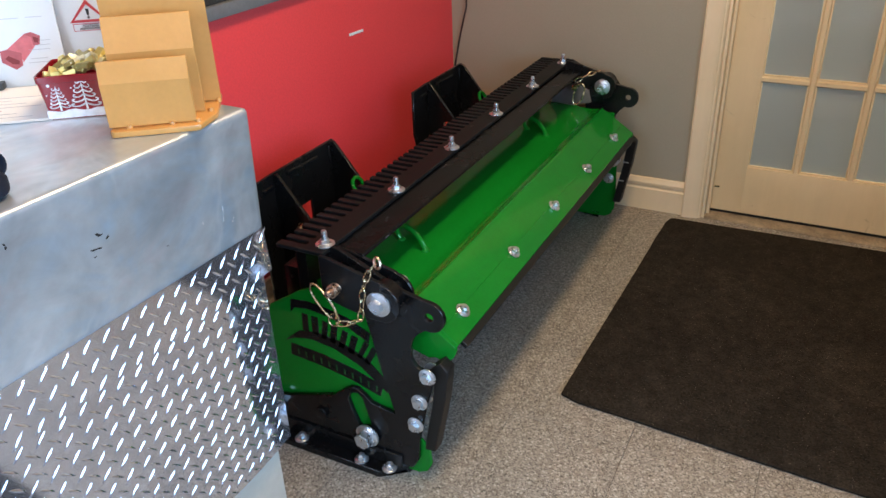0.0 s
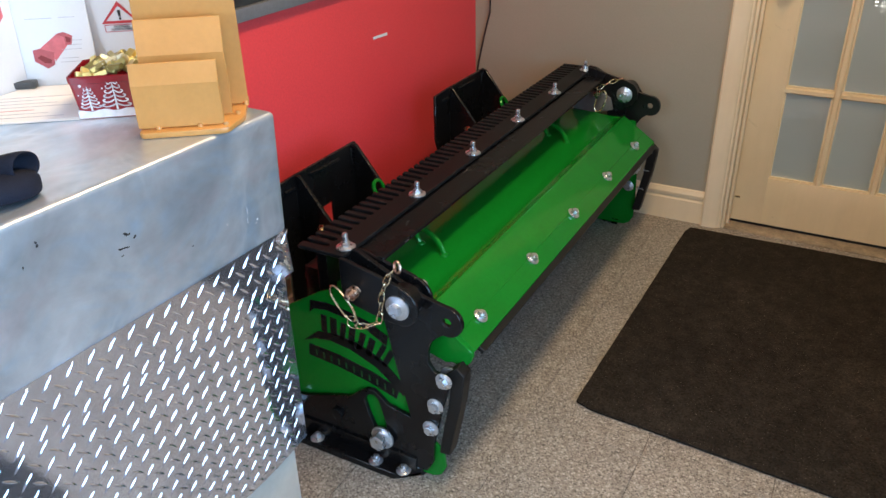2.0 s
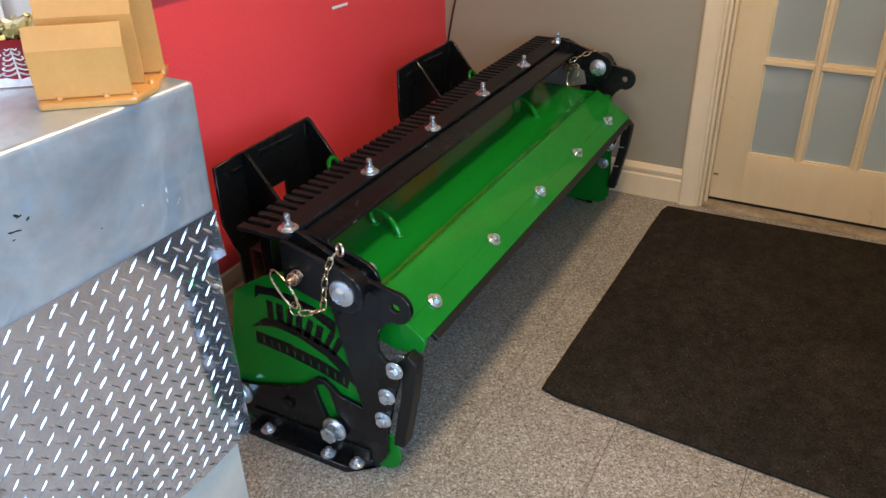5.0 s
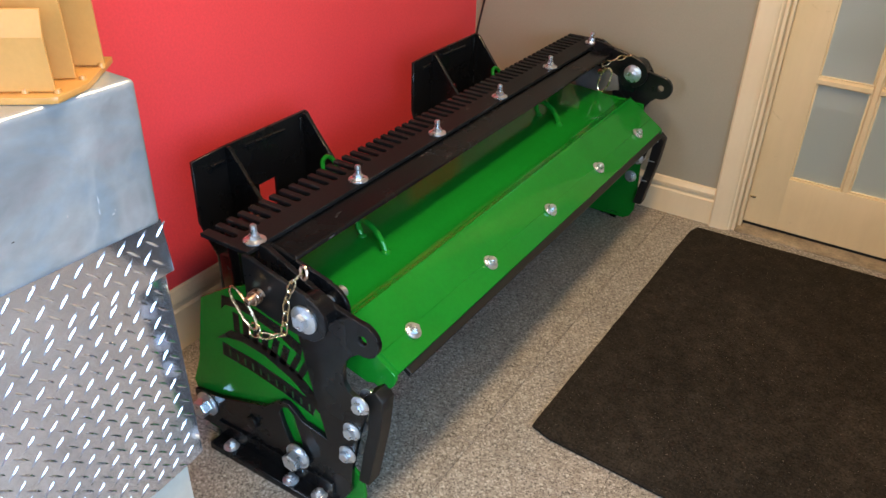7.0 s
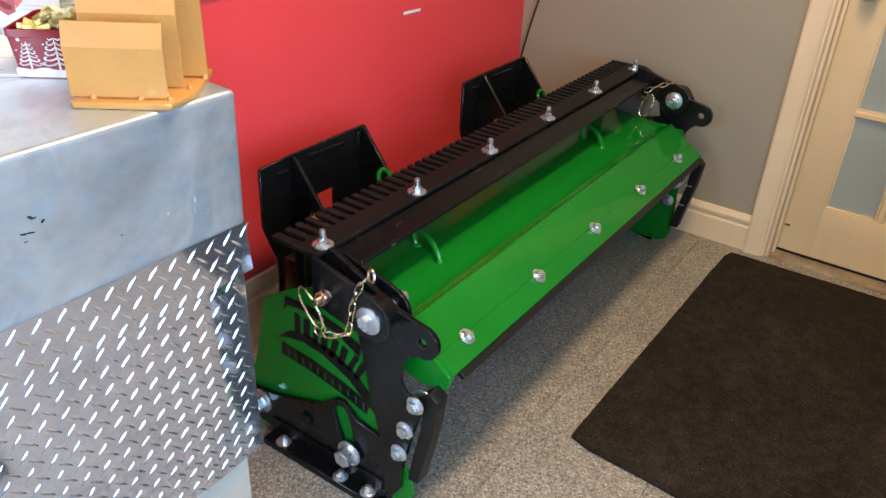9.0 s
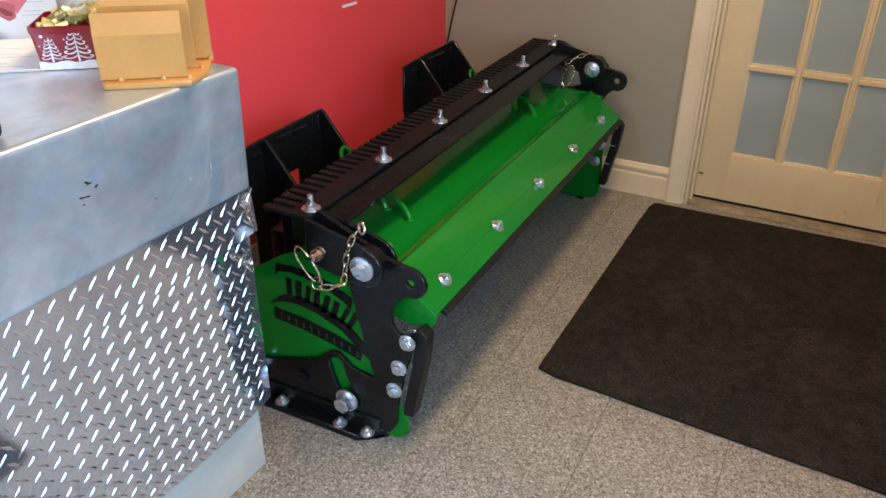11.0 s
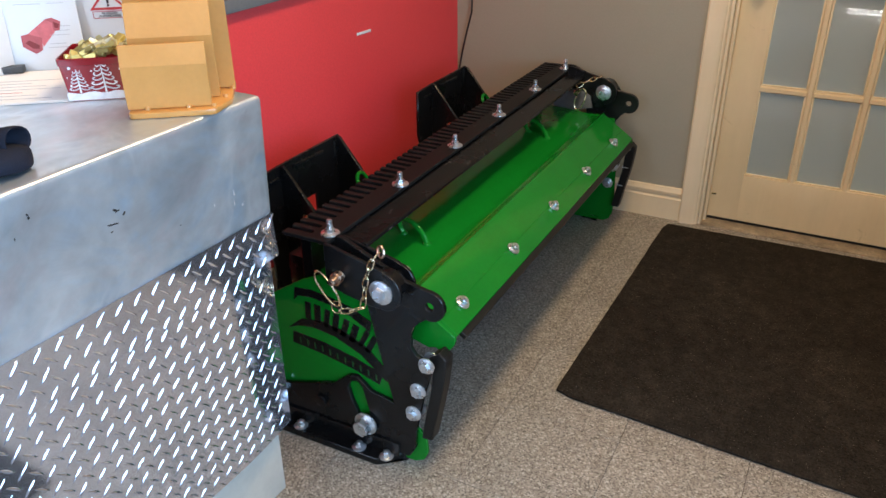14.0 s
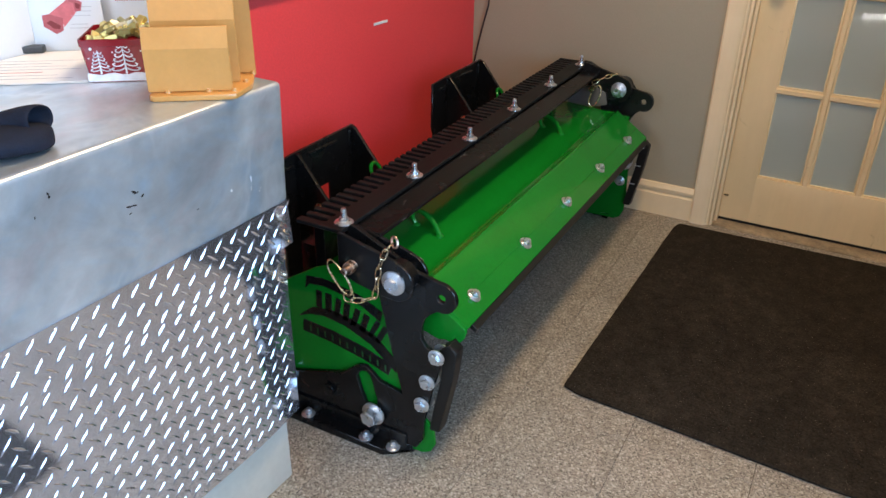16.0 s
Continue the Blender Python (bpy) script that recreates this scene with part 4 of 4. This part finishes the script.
    rod_b = rod((-0.668, 1.182, 0.524), (-0.668, 1.177, 0.524), 0.014, 16)
    part("pin_collar", rod_b, "copper", pin)
    part("pin_spring", sweep([(-0.668 + 0.0125 * math.cos(a), 1.187 - 0.0011 * a, 0.524 + 0.0125 * math.sin(a)) for a in [0.5 * k for k in range(40)]], 0.0016, n=6), "copper", pin)
    part("snap_link", ring((-0.684, 1.160, 0.503), 0.0165, 0.0440, 41, 0.06, 0.0026, 30), "brass", pin, "steel snap link")
    part("round_ring", ring((-0.664, 1.162, 0.461), 0.0125, 0.0125, 0, 0.3, 0.0017, 18), "brass", pin)
    chain = [(-0.656, 1.164, 0.451), (-0.632, 1.170, 0.456), (-0.607, 1.176, 0.467), (-0.602, 1.178, 0.491), (-0.600, 1.180, 0.515), (-0.597, 1.182, 0.539), (-0.590, 1.184, 0.562), (-0.581, 1.187, 0.584), (-0.571, 1.194, 0.598)]
    for i in range(len(chain) - 1):
        a, b = Vector(chain[i]), Vector(chain[i + 1])
        d, mid = (b - a).normalized(), (a + b) / 2
        side = Vector((0, 1, 0)) if i % 2 else d.cross(Vector((0, 1, 0))).normalized()
        h = (b - a).length / 2 + 0.0035
        pts = [mid + d * (h * math.copysign(abs(math.sin(q)) ** 0.7, math.sin(q))) + side * 0.0062 * math.cos(q) for q in [6.28319 * k / 16 for k in range(16)]]
        part("chain_link", sweep(pts, 0.0017, closed=True, n=6), "brass", pin)
    part("chain_hook", ring((-0.568, 1.200, 0.600), 0.007, 0.011, 20, 0.3, 0.003, 14), "copper", pin)
    fy = 2.715
    pin = part("lock_pin", rod((-0.655, fy + 0.02, 0.525), (-0.655, fy - 0.02, 0.525), 0.010, 14, bevel=0.002), "brass", g, "brass coloured locking pin")
    part("snap_link", ring((-0.635, fy - 0.026, 0.505), 0.017, 0.040, -16, 0.05, 0.0025, 24), "brass", pin)
    chain = [(-0.650, fy - 0.02, 0.548), (-0.632, fy - 0.01, 0.560), (-0.612, fy, 0.570), (-0.592, fy + 0.01, 0.578), (-0.575, fy + 0.015, 0.584)]
    for i in range(len(chain) - 1):
        a, b = Vector(chain[i]), Vector(chain[i + 1])
        d, mid = (b - a).normalized(), (a + b) / 2
        side = Vector((0, 1, 0)) if i % 2 else d.cross(Vector((0, 1, 0))).normalized()
        pts = [mid + d * (0.0145 * math.sin(q)) + side * 0.0062 * math.cos(q) for q in [6.28319 * k / 14 for k in range(14)]]
        part("chain_link", sweep(pts, 0.0017, closed=True, n=6), "brass", pin)


# ---- things on the counter ----
TOP = 0.9625
UX, UY = Vector((0.793, 0.609, 0)), Vector((-0.609, 0.793, 0))


def local(o, bm):
    m = Matrix((( UX.x, UY.x, 0, o[0]), (UX.y, UY.y, 0, o[1]), (0, 0, 1, o[2]), (0, 0, 0, 1)))
    bmesh.ops.transform(bm, matrix=m, verts=bm.verts)
    return bm


def build_holder():
    o = (-0.790, 0.830, TOP)
    h = thing("brochure_holder", o, "orange painted steel brochure holder with three tiers of panels", "brochure holder")
    base = [(0.006, 0.0), (0.128, 0.0), (0.136, 0.003), (0.156, 0.050), (0.158, 0.060), (0.158, 0.165), (0.0, 0.165), (0.0, 0.006)]
    part("base_plate", local(o, prism(base, 0.0, 0.0095, "z", bevel=0.002, seg=2)), "orange", h)

    def tier(u0, u1, v, z0, z1, bend, lean, lean2):
        zb = z0 + (z1 - z0) * bend
        v1 = v + lean * (zb - z0)
        v2 = v1 + lean2 * (z1 - zb)
        t = 0.0035
        prof = [(v, z0), (v1, zb), (v2, z1), (v2 + t, z1), (v1 + t, zb + 0.001), (v + t, z0)]
        bm = prism(prof, u0, u1, "x", bevel=0.0007)
        return local(o, bm)

    fp = part("front_panel", tier(-0.002, 0.130, 0.016, 0.0115, 0.112, 0.68, -0.01, 0.30), "orange", h)
    mp = part("middle_panel", tier(0.006, 0.139, 0.066, 0.0115, 0.166, 0.66, -0.01, 0.30), "orange", h)
    bp = part("back_panel", tier(0.000, 0.161, 0.118, 0.0115, 0.261, 0.72, -0.01, 0.28), "orange", h)
    for ob in (fp, mp, bp):
        ob.data.set_sharp_from_angle(angle=radians(8))
    for v, us in ((0.018, (0.028, 0.092, 0.132)), (0.068, (0.030, 0.10, 0.147)), (0.120, (0.03, 0.10, 0.156))):
        for u in us:
            part("weld_bead", local(o, rod((u, v, 0.0085), (u, v - 0.001, 0.0155), 0.0056, 10, r1=0.0038)), "orange", h)


def build_tin():
    o = (-0.960, 0.858, TOP)
    t = thing("biscuit_tin", o, "red square tin printed with white fir trees, full of wrapped sweets", "tin")
    L, D, H, g, th = 0.132, 0.105, 0.073, 0.006, 0.0012

    def ring_pts(e, z):
        r = 0.008
        pts = []
        for cx, cy, a0 in ((L + e - r, -e + r, -90), (L + e - r, D + e - r, 0), (-e + r, D + e - r, 90), (-e + r, -e + r, 180)):
            pts += [(cx + r * math.cos(radians(a0 + a)), cy + r * math.sin(radians(a0 + a)), z) for a in (0, 30, 60, 90)]
        return pts

    bm = bmesh.new()
    levels = [(0.0, 0.0), (g * 0.95, H - 0.012), (g * 0.95 + 0.0015, H - 0.011), (g + 0.0015, H), (g, H + 0.0008), (g - th, H), (g * 0.3 - th, 0.022)]
    rings = [[bm.verts.new(p) for p in ring_pts(e, z)] for e, z in levels]
    for a, b in zip(rings, rings[1:]):
        for k in range(16):
            bm.faces.new((a[k], a[(k + 1) % 16], b[(k + 1) % 16], b[k]))
    bm.faces.new(rings[0][::-1])
    bm.faces.new(rings[-1])
    bmesh.ops.recalc_face_normals(bm, faces=bm.faces)
    body = part("tin_body", local(o, bm), "tinred", t)
    # printed snow and firs on the sloping front
    slope = g * 0.95 / (H - 0.012)

    def on_front(poly, lift=0.0004):
        b = prism([(u, z) for u, z in poly], -0.0003, 0.0003, "y")
        for v in b.verts:
            v.co.y += -slope * v.co.z - lift
        return local(o, b)

    snow = [(-0.001, 0.0012), (L, 0.0012), (L + 0.002, 0.012)] + [(L - L * k / 12, 0.0145 + 0.002 * math.sin(k * 1.7)) for k in range(0, 13)] + [(-0.0018, 0.012)]
    part("snow_print", on_front(snow), "tinwhite", body)
    for cx, w, ht in ((0.022, 0.034, 0.040), (0.063, 0.049, 0.0525), (0.110, 0.034, 0.041)):
        part("tree_print", on_front([(cx - 0.0016, 0.014), (cx + 0.0016, 0.014), (cx + 0.0004, 0.016 + ht), (cx - 0.0004, 0.016 + ht)], 0.0006), "tinwhite", body)
        tiers = 6
        for k in range(tiers):
            z = 0.0185 + ht * 0.90 * k / tiers
            ww = w / 2 * (1 - 0.62 * k / (tiers - 1))
            step = ht / tiers
            for s in (-1, 1):
                # each branch hangs from the trunk and curls up and in at its tip
                line = [(0.0, 0.55), (0.22, 0.22), (0.48, 0.02), (0.74, 0.02), (0.94, 0.22), (1.0, 0.52), (0.90, 0.76), (0.74, 0.78)]
                inner = [(0.0, 0.86), (0.26, 0.50), (0.50, 0.27), (0.72, 0.24), (0.82, 0.36), (0.84, 0.50), (0.80, 0.58), (0.72, 0.60)]
                poly = [(cx + s * ww * a, z + step * b) for a, b in line + inner[::-1]]
                part("tree_print", on_front(poly[::s], 0.0006), "tinwhite" if k % 2 else "tingrey", body)
    random.seed(8)
    for cx, z, r in ((0.012, 0.058, 0.0026), (0.046, 0.052, 0.0014), (0.006, 0.042, 0.0011), (0.092, 0.053, 0.0012), (0.050, 0.036, 0.0009)):
        part("snow_dot", on_front([(cx + r * math.cos(a), z + r * math.sin(a)) for a in [0.63 * k for k in range(10)]], 0.0007), "tinwhite", body)
    # wrapped sweets heaped inside
    for i in range(52):
        u, v = random.uniform(0.008, L - 0.008), random.uniform(0.010, D - 0.010)
        z = 0.062 + 0.018 * (1 - abs(u / L - 0.5) * 1.4) + random.uniform(-0.004, 0.006)
        hl, hw = random.uniform(0.010, 0.019), random.uniform(0.0040, 0.0080)
        b = box((-hl, -hw, -0.0045), (hl, hw, 0.0045), 0.0014, seg=1)
        for w in b.verts:
            w.co += 0.0012 * noise.noise_vector(w.co * 90 + Vector((i, 0, 0)))
        rot = Euler((random.uniform(-0.7, 0.7), random.uniform(-0.6, 0.6), random.uniform(0, 6.28))).to_matrix()
        bmesh.ops.rotate(b, verts=b.verts, matrix=rot)
        bmesh.ops.translate(b, verts=b.verts, vec=(u, v, z))
        solid("wrapped_sweet", local(o, b), random.choice(("gold", "gold", "oldgold", "silverfoil")), "foil wrapped sweet heaped in the red tin", "sweet", at=(o[0], o[1], TOP + 0.03), group="sweets in the tin")


def build_papers():
    o = (-1.138, 0.976, TOP)
    # loose sheets lying flat
    for k, (du, dv, a) in enumerate(((0.0, 0.0, 0.0), (-0.006, 0.004, 1.5))):
        s = prism([(-0.236 + du, -0.203 + dv), (0.066 + du, -0.203 + dv), (0.066 + du, 0.012 + dv), (-0.074 + du, 0.012 + dv)], 0.0004 + 0.0012 * k, 0.0012 + 0.0012 * k, "z")
        bmesh.ops.rotate(s, verts=s.verts, matrix=Matrix.Rotation(radians(a), 3, "Z"))
        sh = thing("paper_sheet", o, "white printed sheet lying flat on the counter", "paper", "papers")
        part("sheet", local(o, s), "creampaper", sh)
        if k:
            for j in range(7):
                b = box((-0.130, -0.178 + 0.020 * j, 0.0026), (0.035 - 0.03 * (j % 3), -0.1762 + 0.020 * j, 0.0029))
                part("text_bar", local(o, b), "redink" if j == 2 else "ink", sh)
    # upright printed board with its clip foot
    p = thing("display_board", o, "white upright display board with a printed red machine", "display board")
    lean = Matrix.Rotation(radians(-6), 3, "X")

    def up(bm):
        bmesh.ops.rotate(bm, verts=bm.verts, cent=(0, 0.022, 0), matrix=lean)
        return local(o, bm)

    part("board", up(box((-0.082, 0.022, 0.0008), (0.052, 0.026, 0.300), 0.0008)), "paper", p)

    def flat(poly, y=0.0216):
        return up(prism(poly, y - 0.0004, y + 0.0003, "y"))

    px, pz, s = -0.028, 0.066, 0.041
    beam = [(-0.41, 0.10), (0.46, 0.72), (0.76, 0.70), (0.80, 0.16), (0.175, -0.50), (0.10, -0.09)]
    ends = ([(-0.73, 0.04), (-0.41, 0.10), (0.175, -0.09), (0.11, -0.65), (-0.21, -0.81), (-0.73, -0.46)], [(0.435, 0.72), (0.76, 0.79), (1.12, 0.60), (1.02, 0.22), (0.76, 0.19), (0.74, 0.56)])
    marks = ([(-0.58, -0.30), (-0.40, -0.18), (0.02, -0.42), (-0.02, -0.58), (-0.30, -0.56)], [(0.80, 0.60), (1.04, 0.50), (0.98, 0.30), (0.82, 0.34)])

    def printed_machine(place, low):
        part("machine_print", place([(px + x * s, pz + z * s) for x, z in beam], low), "paleredink", p)
        for e, k in zip(ends, marks):
            part("machine_end_print", place([(px + x * s, pz + z * s) for x, z in e], low - 0.0003), "endprint", p)
            part("machine_shade_print", place([(px + x * s, pz + z * s) for x, z in k], low - 0.0006), "darkred", p)

    printed_machine(flat, 0.0216)
    part("text_bar", flat([(-0.060, 0.1235), (-0.012, 0.1235), (-0.012, 0.1247), (-0.060, 0.1247)]), "ink", p)
    for j, (x0, x1, z) in enumerate(((0.000, 0.029, 0.124), (0.008, 0.034, 0.082), (0.002, 0.032, 0.074), (-0.006, 0.030, 0.066), (-0.008, 0.022, 0.050), (-0.012, 0.026, 0.043))):
        part("text_bar", flat([(x0, z), (x1, z), (x1, z + 0.0010), (x0, z + 0.0010)]), "ink", p)
    # the second board stands along the wall
    q = thing("display_board", (-1.214, 0.62, TOP), "white display board leaning on the wall with a printed red machine", "display board")
    def against_wall(bm):
        for v in bm.verts:
            h = v.co.z - TOP
            v.co.x -= 0.063 * h
            v.co.y += 0.083 * h
        return bm

    part("board", against_wall(box((-1.2165, 0.30, TOP + 0.0005), (-1.2130, 0.944, TOP + 0.300), 0.0006)), "paper", q)
    ring_ = [(0.897 + 0.9 * x * s, TOP + 0.128 + 0.9 * z * s) for x, z in beam]
    part("machine_print", against_wall(prism(ring_, -1.2130, -1.2126, "x")), "paleredink", q)
    part("clip_foot", local(o, box((-0.098, -0.002, 0.003), (-0.060, 0.020, 0.016), 0.0025)), "clip", p, "dark grey clip foot")
    # warning card behind the board
    w = thing("allergy_card", tuple(Vector(o) + UX * 0.12 + UY * 0.05), "white upright card with a red warning triangle", "card")
    v = 0.050
    part("card", local(o, box((0.040, v, 0.0005), (0.215, v + 0.002, 0.230), 0.0006)), "paper", w)

    def printed(poly, holes=()):
        return local(o, prism(poly, v - 0.0010, v - 0.0004, "y", holes=holes))

    c, z = 0.106, 0.1045
    part("warning_triangle", printed([(c - 0.035, z), (c + 0.035, z), (c, z + 0.041)], [[(c - 0.0265, z + 0.0048), (c + 0.0265, z + 0.0048), (c, z + 0.0325)]]), "redink", w, "red warning triangle")
    part("mark", printed([(c - 0.0018, z + 0.0125), (c + 0.0018, z + 0.0125), (c + 0.0030, z + 0.0245), (c - 0.0030, z + 0.0245)]), "blackink", w)
    part("mark", printed([(c + 0.0023 * math.cos(q), z + 0.0088 + 0.0023 * math.sin(q)) for q in [0.63 * k for k in range(10)]]), "blackink", w)
    part("text_frame", printed([(c - 0.031, z - 0.0155), (c + 0.031, z - 0.0155), (c + 0.031, z - 0.0020), (c - 0.031, z - 0.0020)], [[(c - 0.0300, z - 0.0145), (c + 0.0300, z - 0.0145), (c + 0.0300, z - 0.0030), (c - 0.0300, z - 0.0030)]]), "redink", w)
    for k, word in enumerate(("ALLERGIES", "ALIMENTAIRES")):
        bm = letters(word, 0.0062, 0.0003)
        bmesh.ops.transform(bm, matrix=Matrix.Translation((c, v - 0.0007, z - 0.0058 - 0.0054 * k)) @ Matrix.Rotation(radians(90), 4, "X"), verts=bm.verts)
        part("lettering", local(o, bm), "blackink", w)


def build_cap():
    o = Vector((-0.768, 0.612, TOP))
    ax = Vector((0.62, 0.785, 0)).normalized()
    sd = Vector((-ax.y, ax.x, 0))
    s = thing("cloth_cap", tuple(o), "soft navy felt cap lying crumpled on the counter", "cap")

    def loft(rows_in, n, wrinkle, material, name):
        bm, rows = bmesh.new(), []
        for x, off, mid, w, h, lean, face in rows_in:
            row = []
            for k in range(n):
                q = 6.28319 * k / n
                y = w * math.copysign(abs(math.cos(q)) ** 0.9, math.cos(q))
                z = h * math.copysign(abs(math.sin(q)) ** 0.9, math.sin(q))
                f = wrinkle * (noise.noise(Vector((x * 24, y * 28, z * 20 + 1.7))) + 0.5 * noise.noise(Vector((x * 70, y * 60, z * 60 + 5.0))))
                row.append(bm.verts.new(o + ax * (x - lean * z + face * y) + sd * (off + y * (1 + 6 * f)) + Vector((0, 0, max(0.0006, mid + z + f)))))
            rows.append(row)
        for p, q in zip(rows, rows[1:]):
            for k in range(n):
                bm.faces.new((p[k], p[(k + 1) % n], q[(k + 1) % n], q[k]))
        bm.faces.new(rows[0])
        bm.faces.new(rows[-1])
        bmesh.ops.recalc_face_normals(bm, faces=bm.faces)
        ob = part(name, bm, material, s)
        sub = ob.modifiers.new("rounding", "SUBSURF")
        sub.levels = sub.render_levels = 1

    # low crown, then the rolled edge whose open end shows
    loft([(-0.26, -0.012, 0.012, 0.010, 0.008, 0, 0), (-0.245, -0.012, 0.016, 0.040, 0.014, 0, 0), (-0.19, -0.012, 0.019, 0.056, 0.018, 0, 0), (-0.12, -0.010, 0.020, 0.060, 0.019, 0, 0), (-0.06, -0.010, 0.020, 0.056, 0.019, 0, 0),
          (-0.02, -0.010, 0.0195, 0.048, 0.0185, 0, 0), (0.008, -0.008, 0.018, 0.036, 0.0172, 0, 0), (0.020, -0.006, 0.0165, 0.022, 0.015, 0, 0), (0.025, -0.005, 0.016, 0.010, 0.010, 0, 0)], 28, 0.003, "navy", "crown")
    loft([(-0.25, 0.02, 0.024, 0.007, 0.0055, 0, 0), (-0.21, 0.02, 0.03, 0.0158, 0.011, 0, 0), (-0.15, 0.02, 0.036, 0.0211, 0.0129, 0, 0), (-0.125, 0.02, 0.037, 0.0194, 0.0138, 0, 0), (-0.095, 0.018, 0.031, 0.0158, 0.0101, 0, 0), (-0.06, 0.016, 0.032, 0.0167, 0.011, 0, 0.2), (-0.03, 0.012, 0.036, 0.0185, 0.0156, 0.02, 0.3), (-0.004, 0.006, 0.039, 0.0202, 0.0189, 0.02, 0.45), (0.008, 0.001, 0.04, 0.0207, 0.0198, 0.06, 0.75), (0.013, -0.002, 0.04, 0.0196, 0.0187, 0.06, 0.75), (0.012, -0.002, 0.04, 0.0172, 0.0164, 0.06, 0.75), (0.000, 0.003, 0.040, 0.0160, 0.0152, 0.06, 0.75), (-0.030, 0.012, 0.037, 0.0135, 0.0120, 0.02, 0.3), (-0.062, 0.016, 0.033, 0.0060, 0.0050, 0, 0.2)], 24, 0.0022, "navy", "rolled_edge")
    loft([(-0.150, 0.004, 0.030, 0.006, 0.006, 0, 0), (-0.142, 0.004, 0.034, 0.020, 0.016, 0, 0), (-0.125, 0.004, 0.038, 0.026, 0.021, 0, 0), (-0.106, 0.004, 0.036, 0.022, 0.018, 0, 0), (-0.092, 0.004, 0.030, 0.014, 0.010, 0, 0), (-0.086, 0.004, 0.028, 0.005, 0.004, 0, 0)], 20, 0.0026, "navy", "fold")


build_room()
build_light_bar()
build_mats()
build_counter()
build_pusher()
build_holder()
build_tin()
build_papers()
build_cap()


# ---- the floor, tile by tile ----
def build_floor():
    f = solid("floor", box((XW, YS, -0.06), (XE, YW, -0.0025)), "grout", "speckled beige vinyl tile floor with fine joints", "floor", kind="structure")
    size, gap = 0.305, 0.0013
    made = {}
    y = 1.545 - size * math.floor((1.545 - YS) / size) - size
    while y < YW:
        x = -0.413 - size * 3
        while x < XE:
            x0, x1, y0, y1 = max(x, XW), min(x + size, XE), max(y, YS), min(y + size, YW)
            if x1 - x0 > 0.01 and y1 - y0 > 0.01:
                key = (round(x1 - x0, 3), round(y1 - y0, 3))
                if key not in made:
                    bm = box((0, 0, -0.0024), (key[0] - gap, key[1] - gap, 0.0), 0.0004, seg=1)
                    made[key] = finish(bm, "tile", "tile")
                ob = new("tile", made[key])
                ob.parent = f
                ob.location = (x0, y0, 0)
            x += size
        y += size


build_floor()
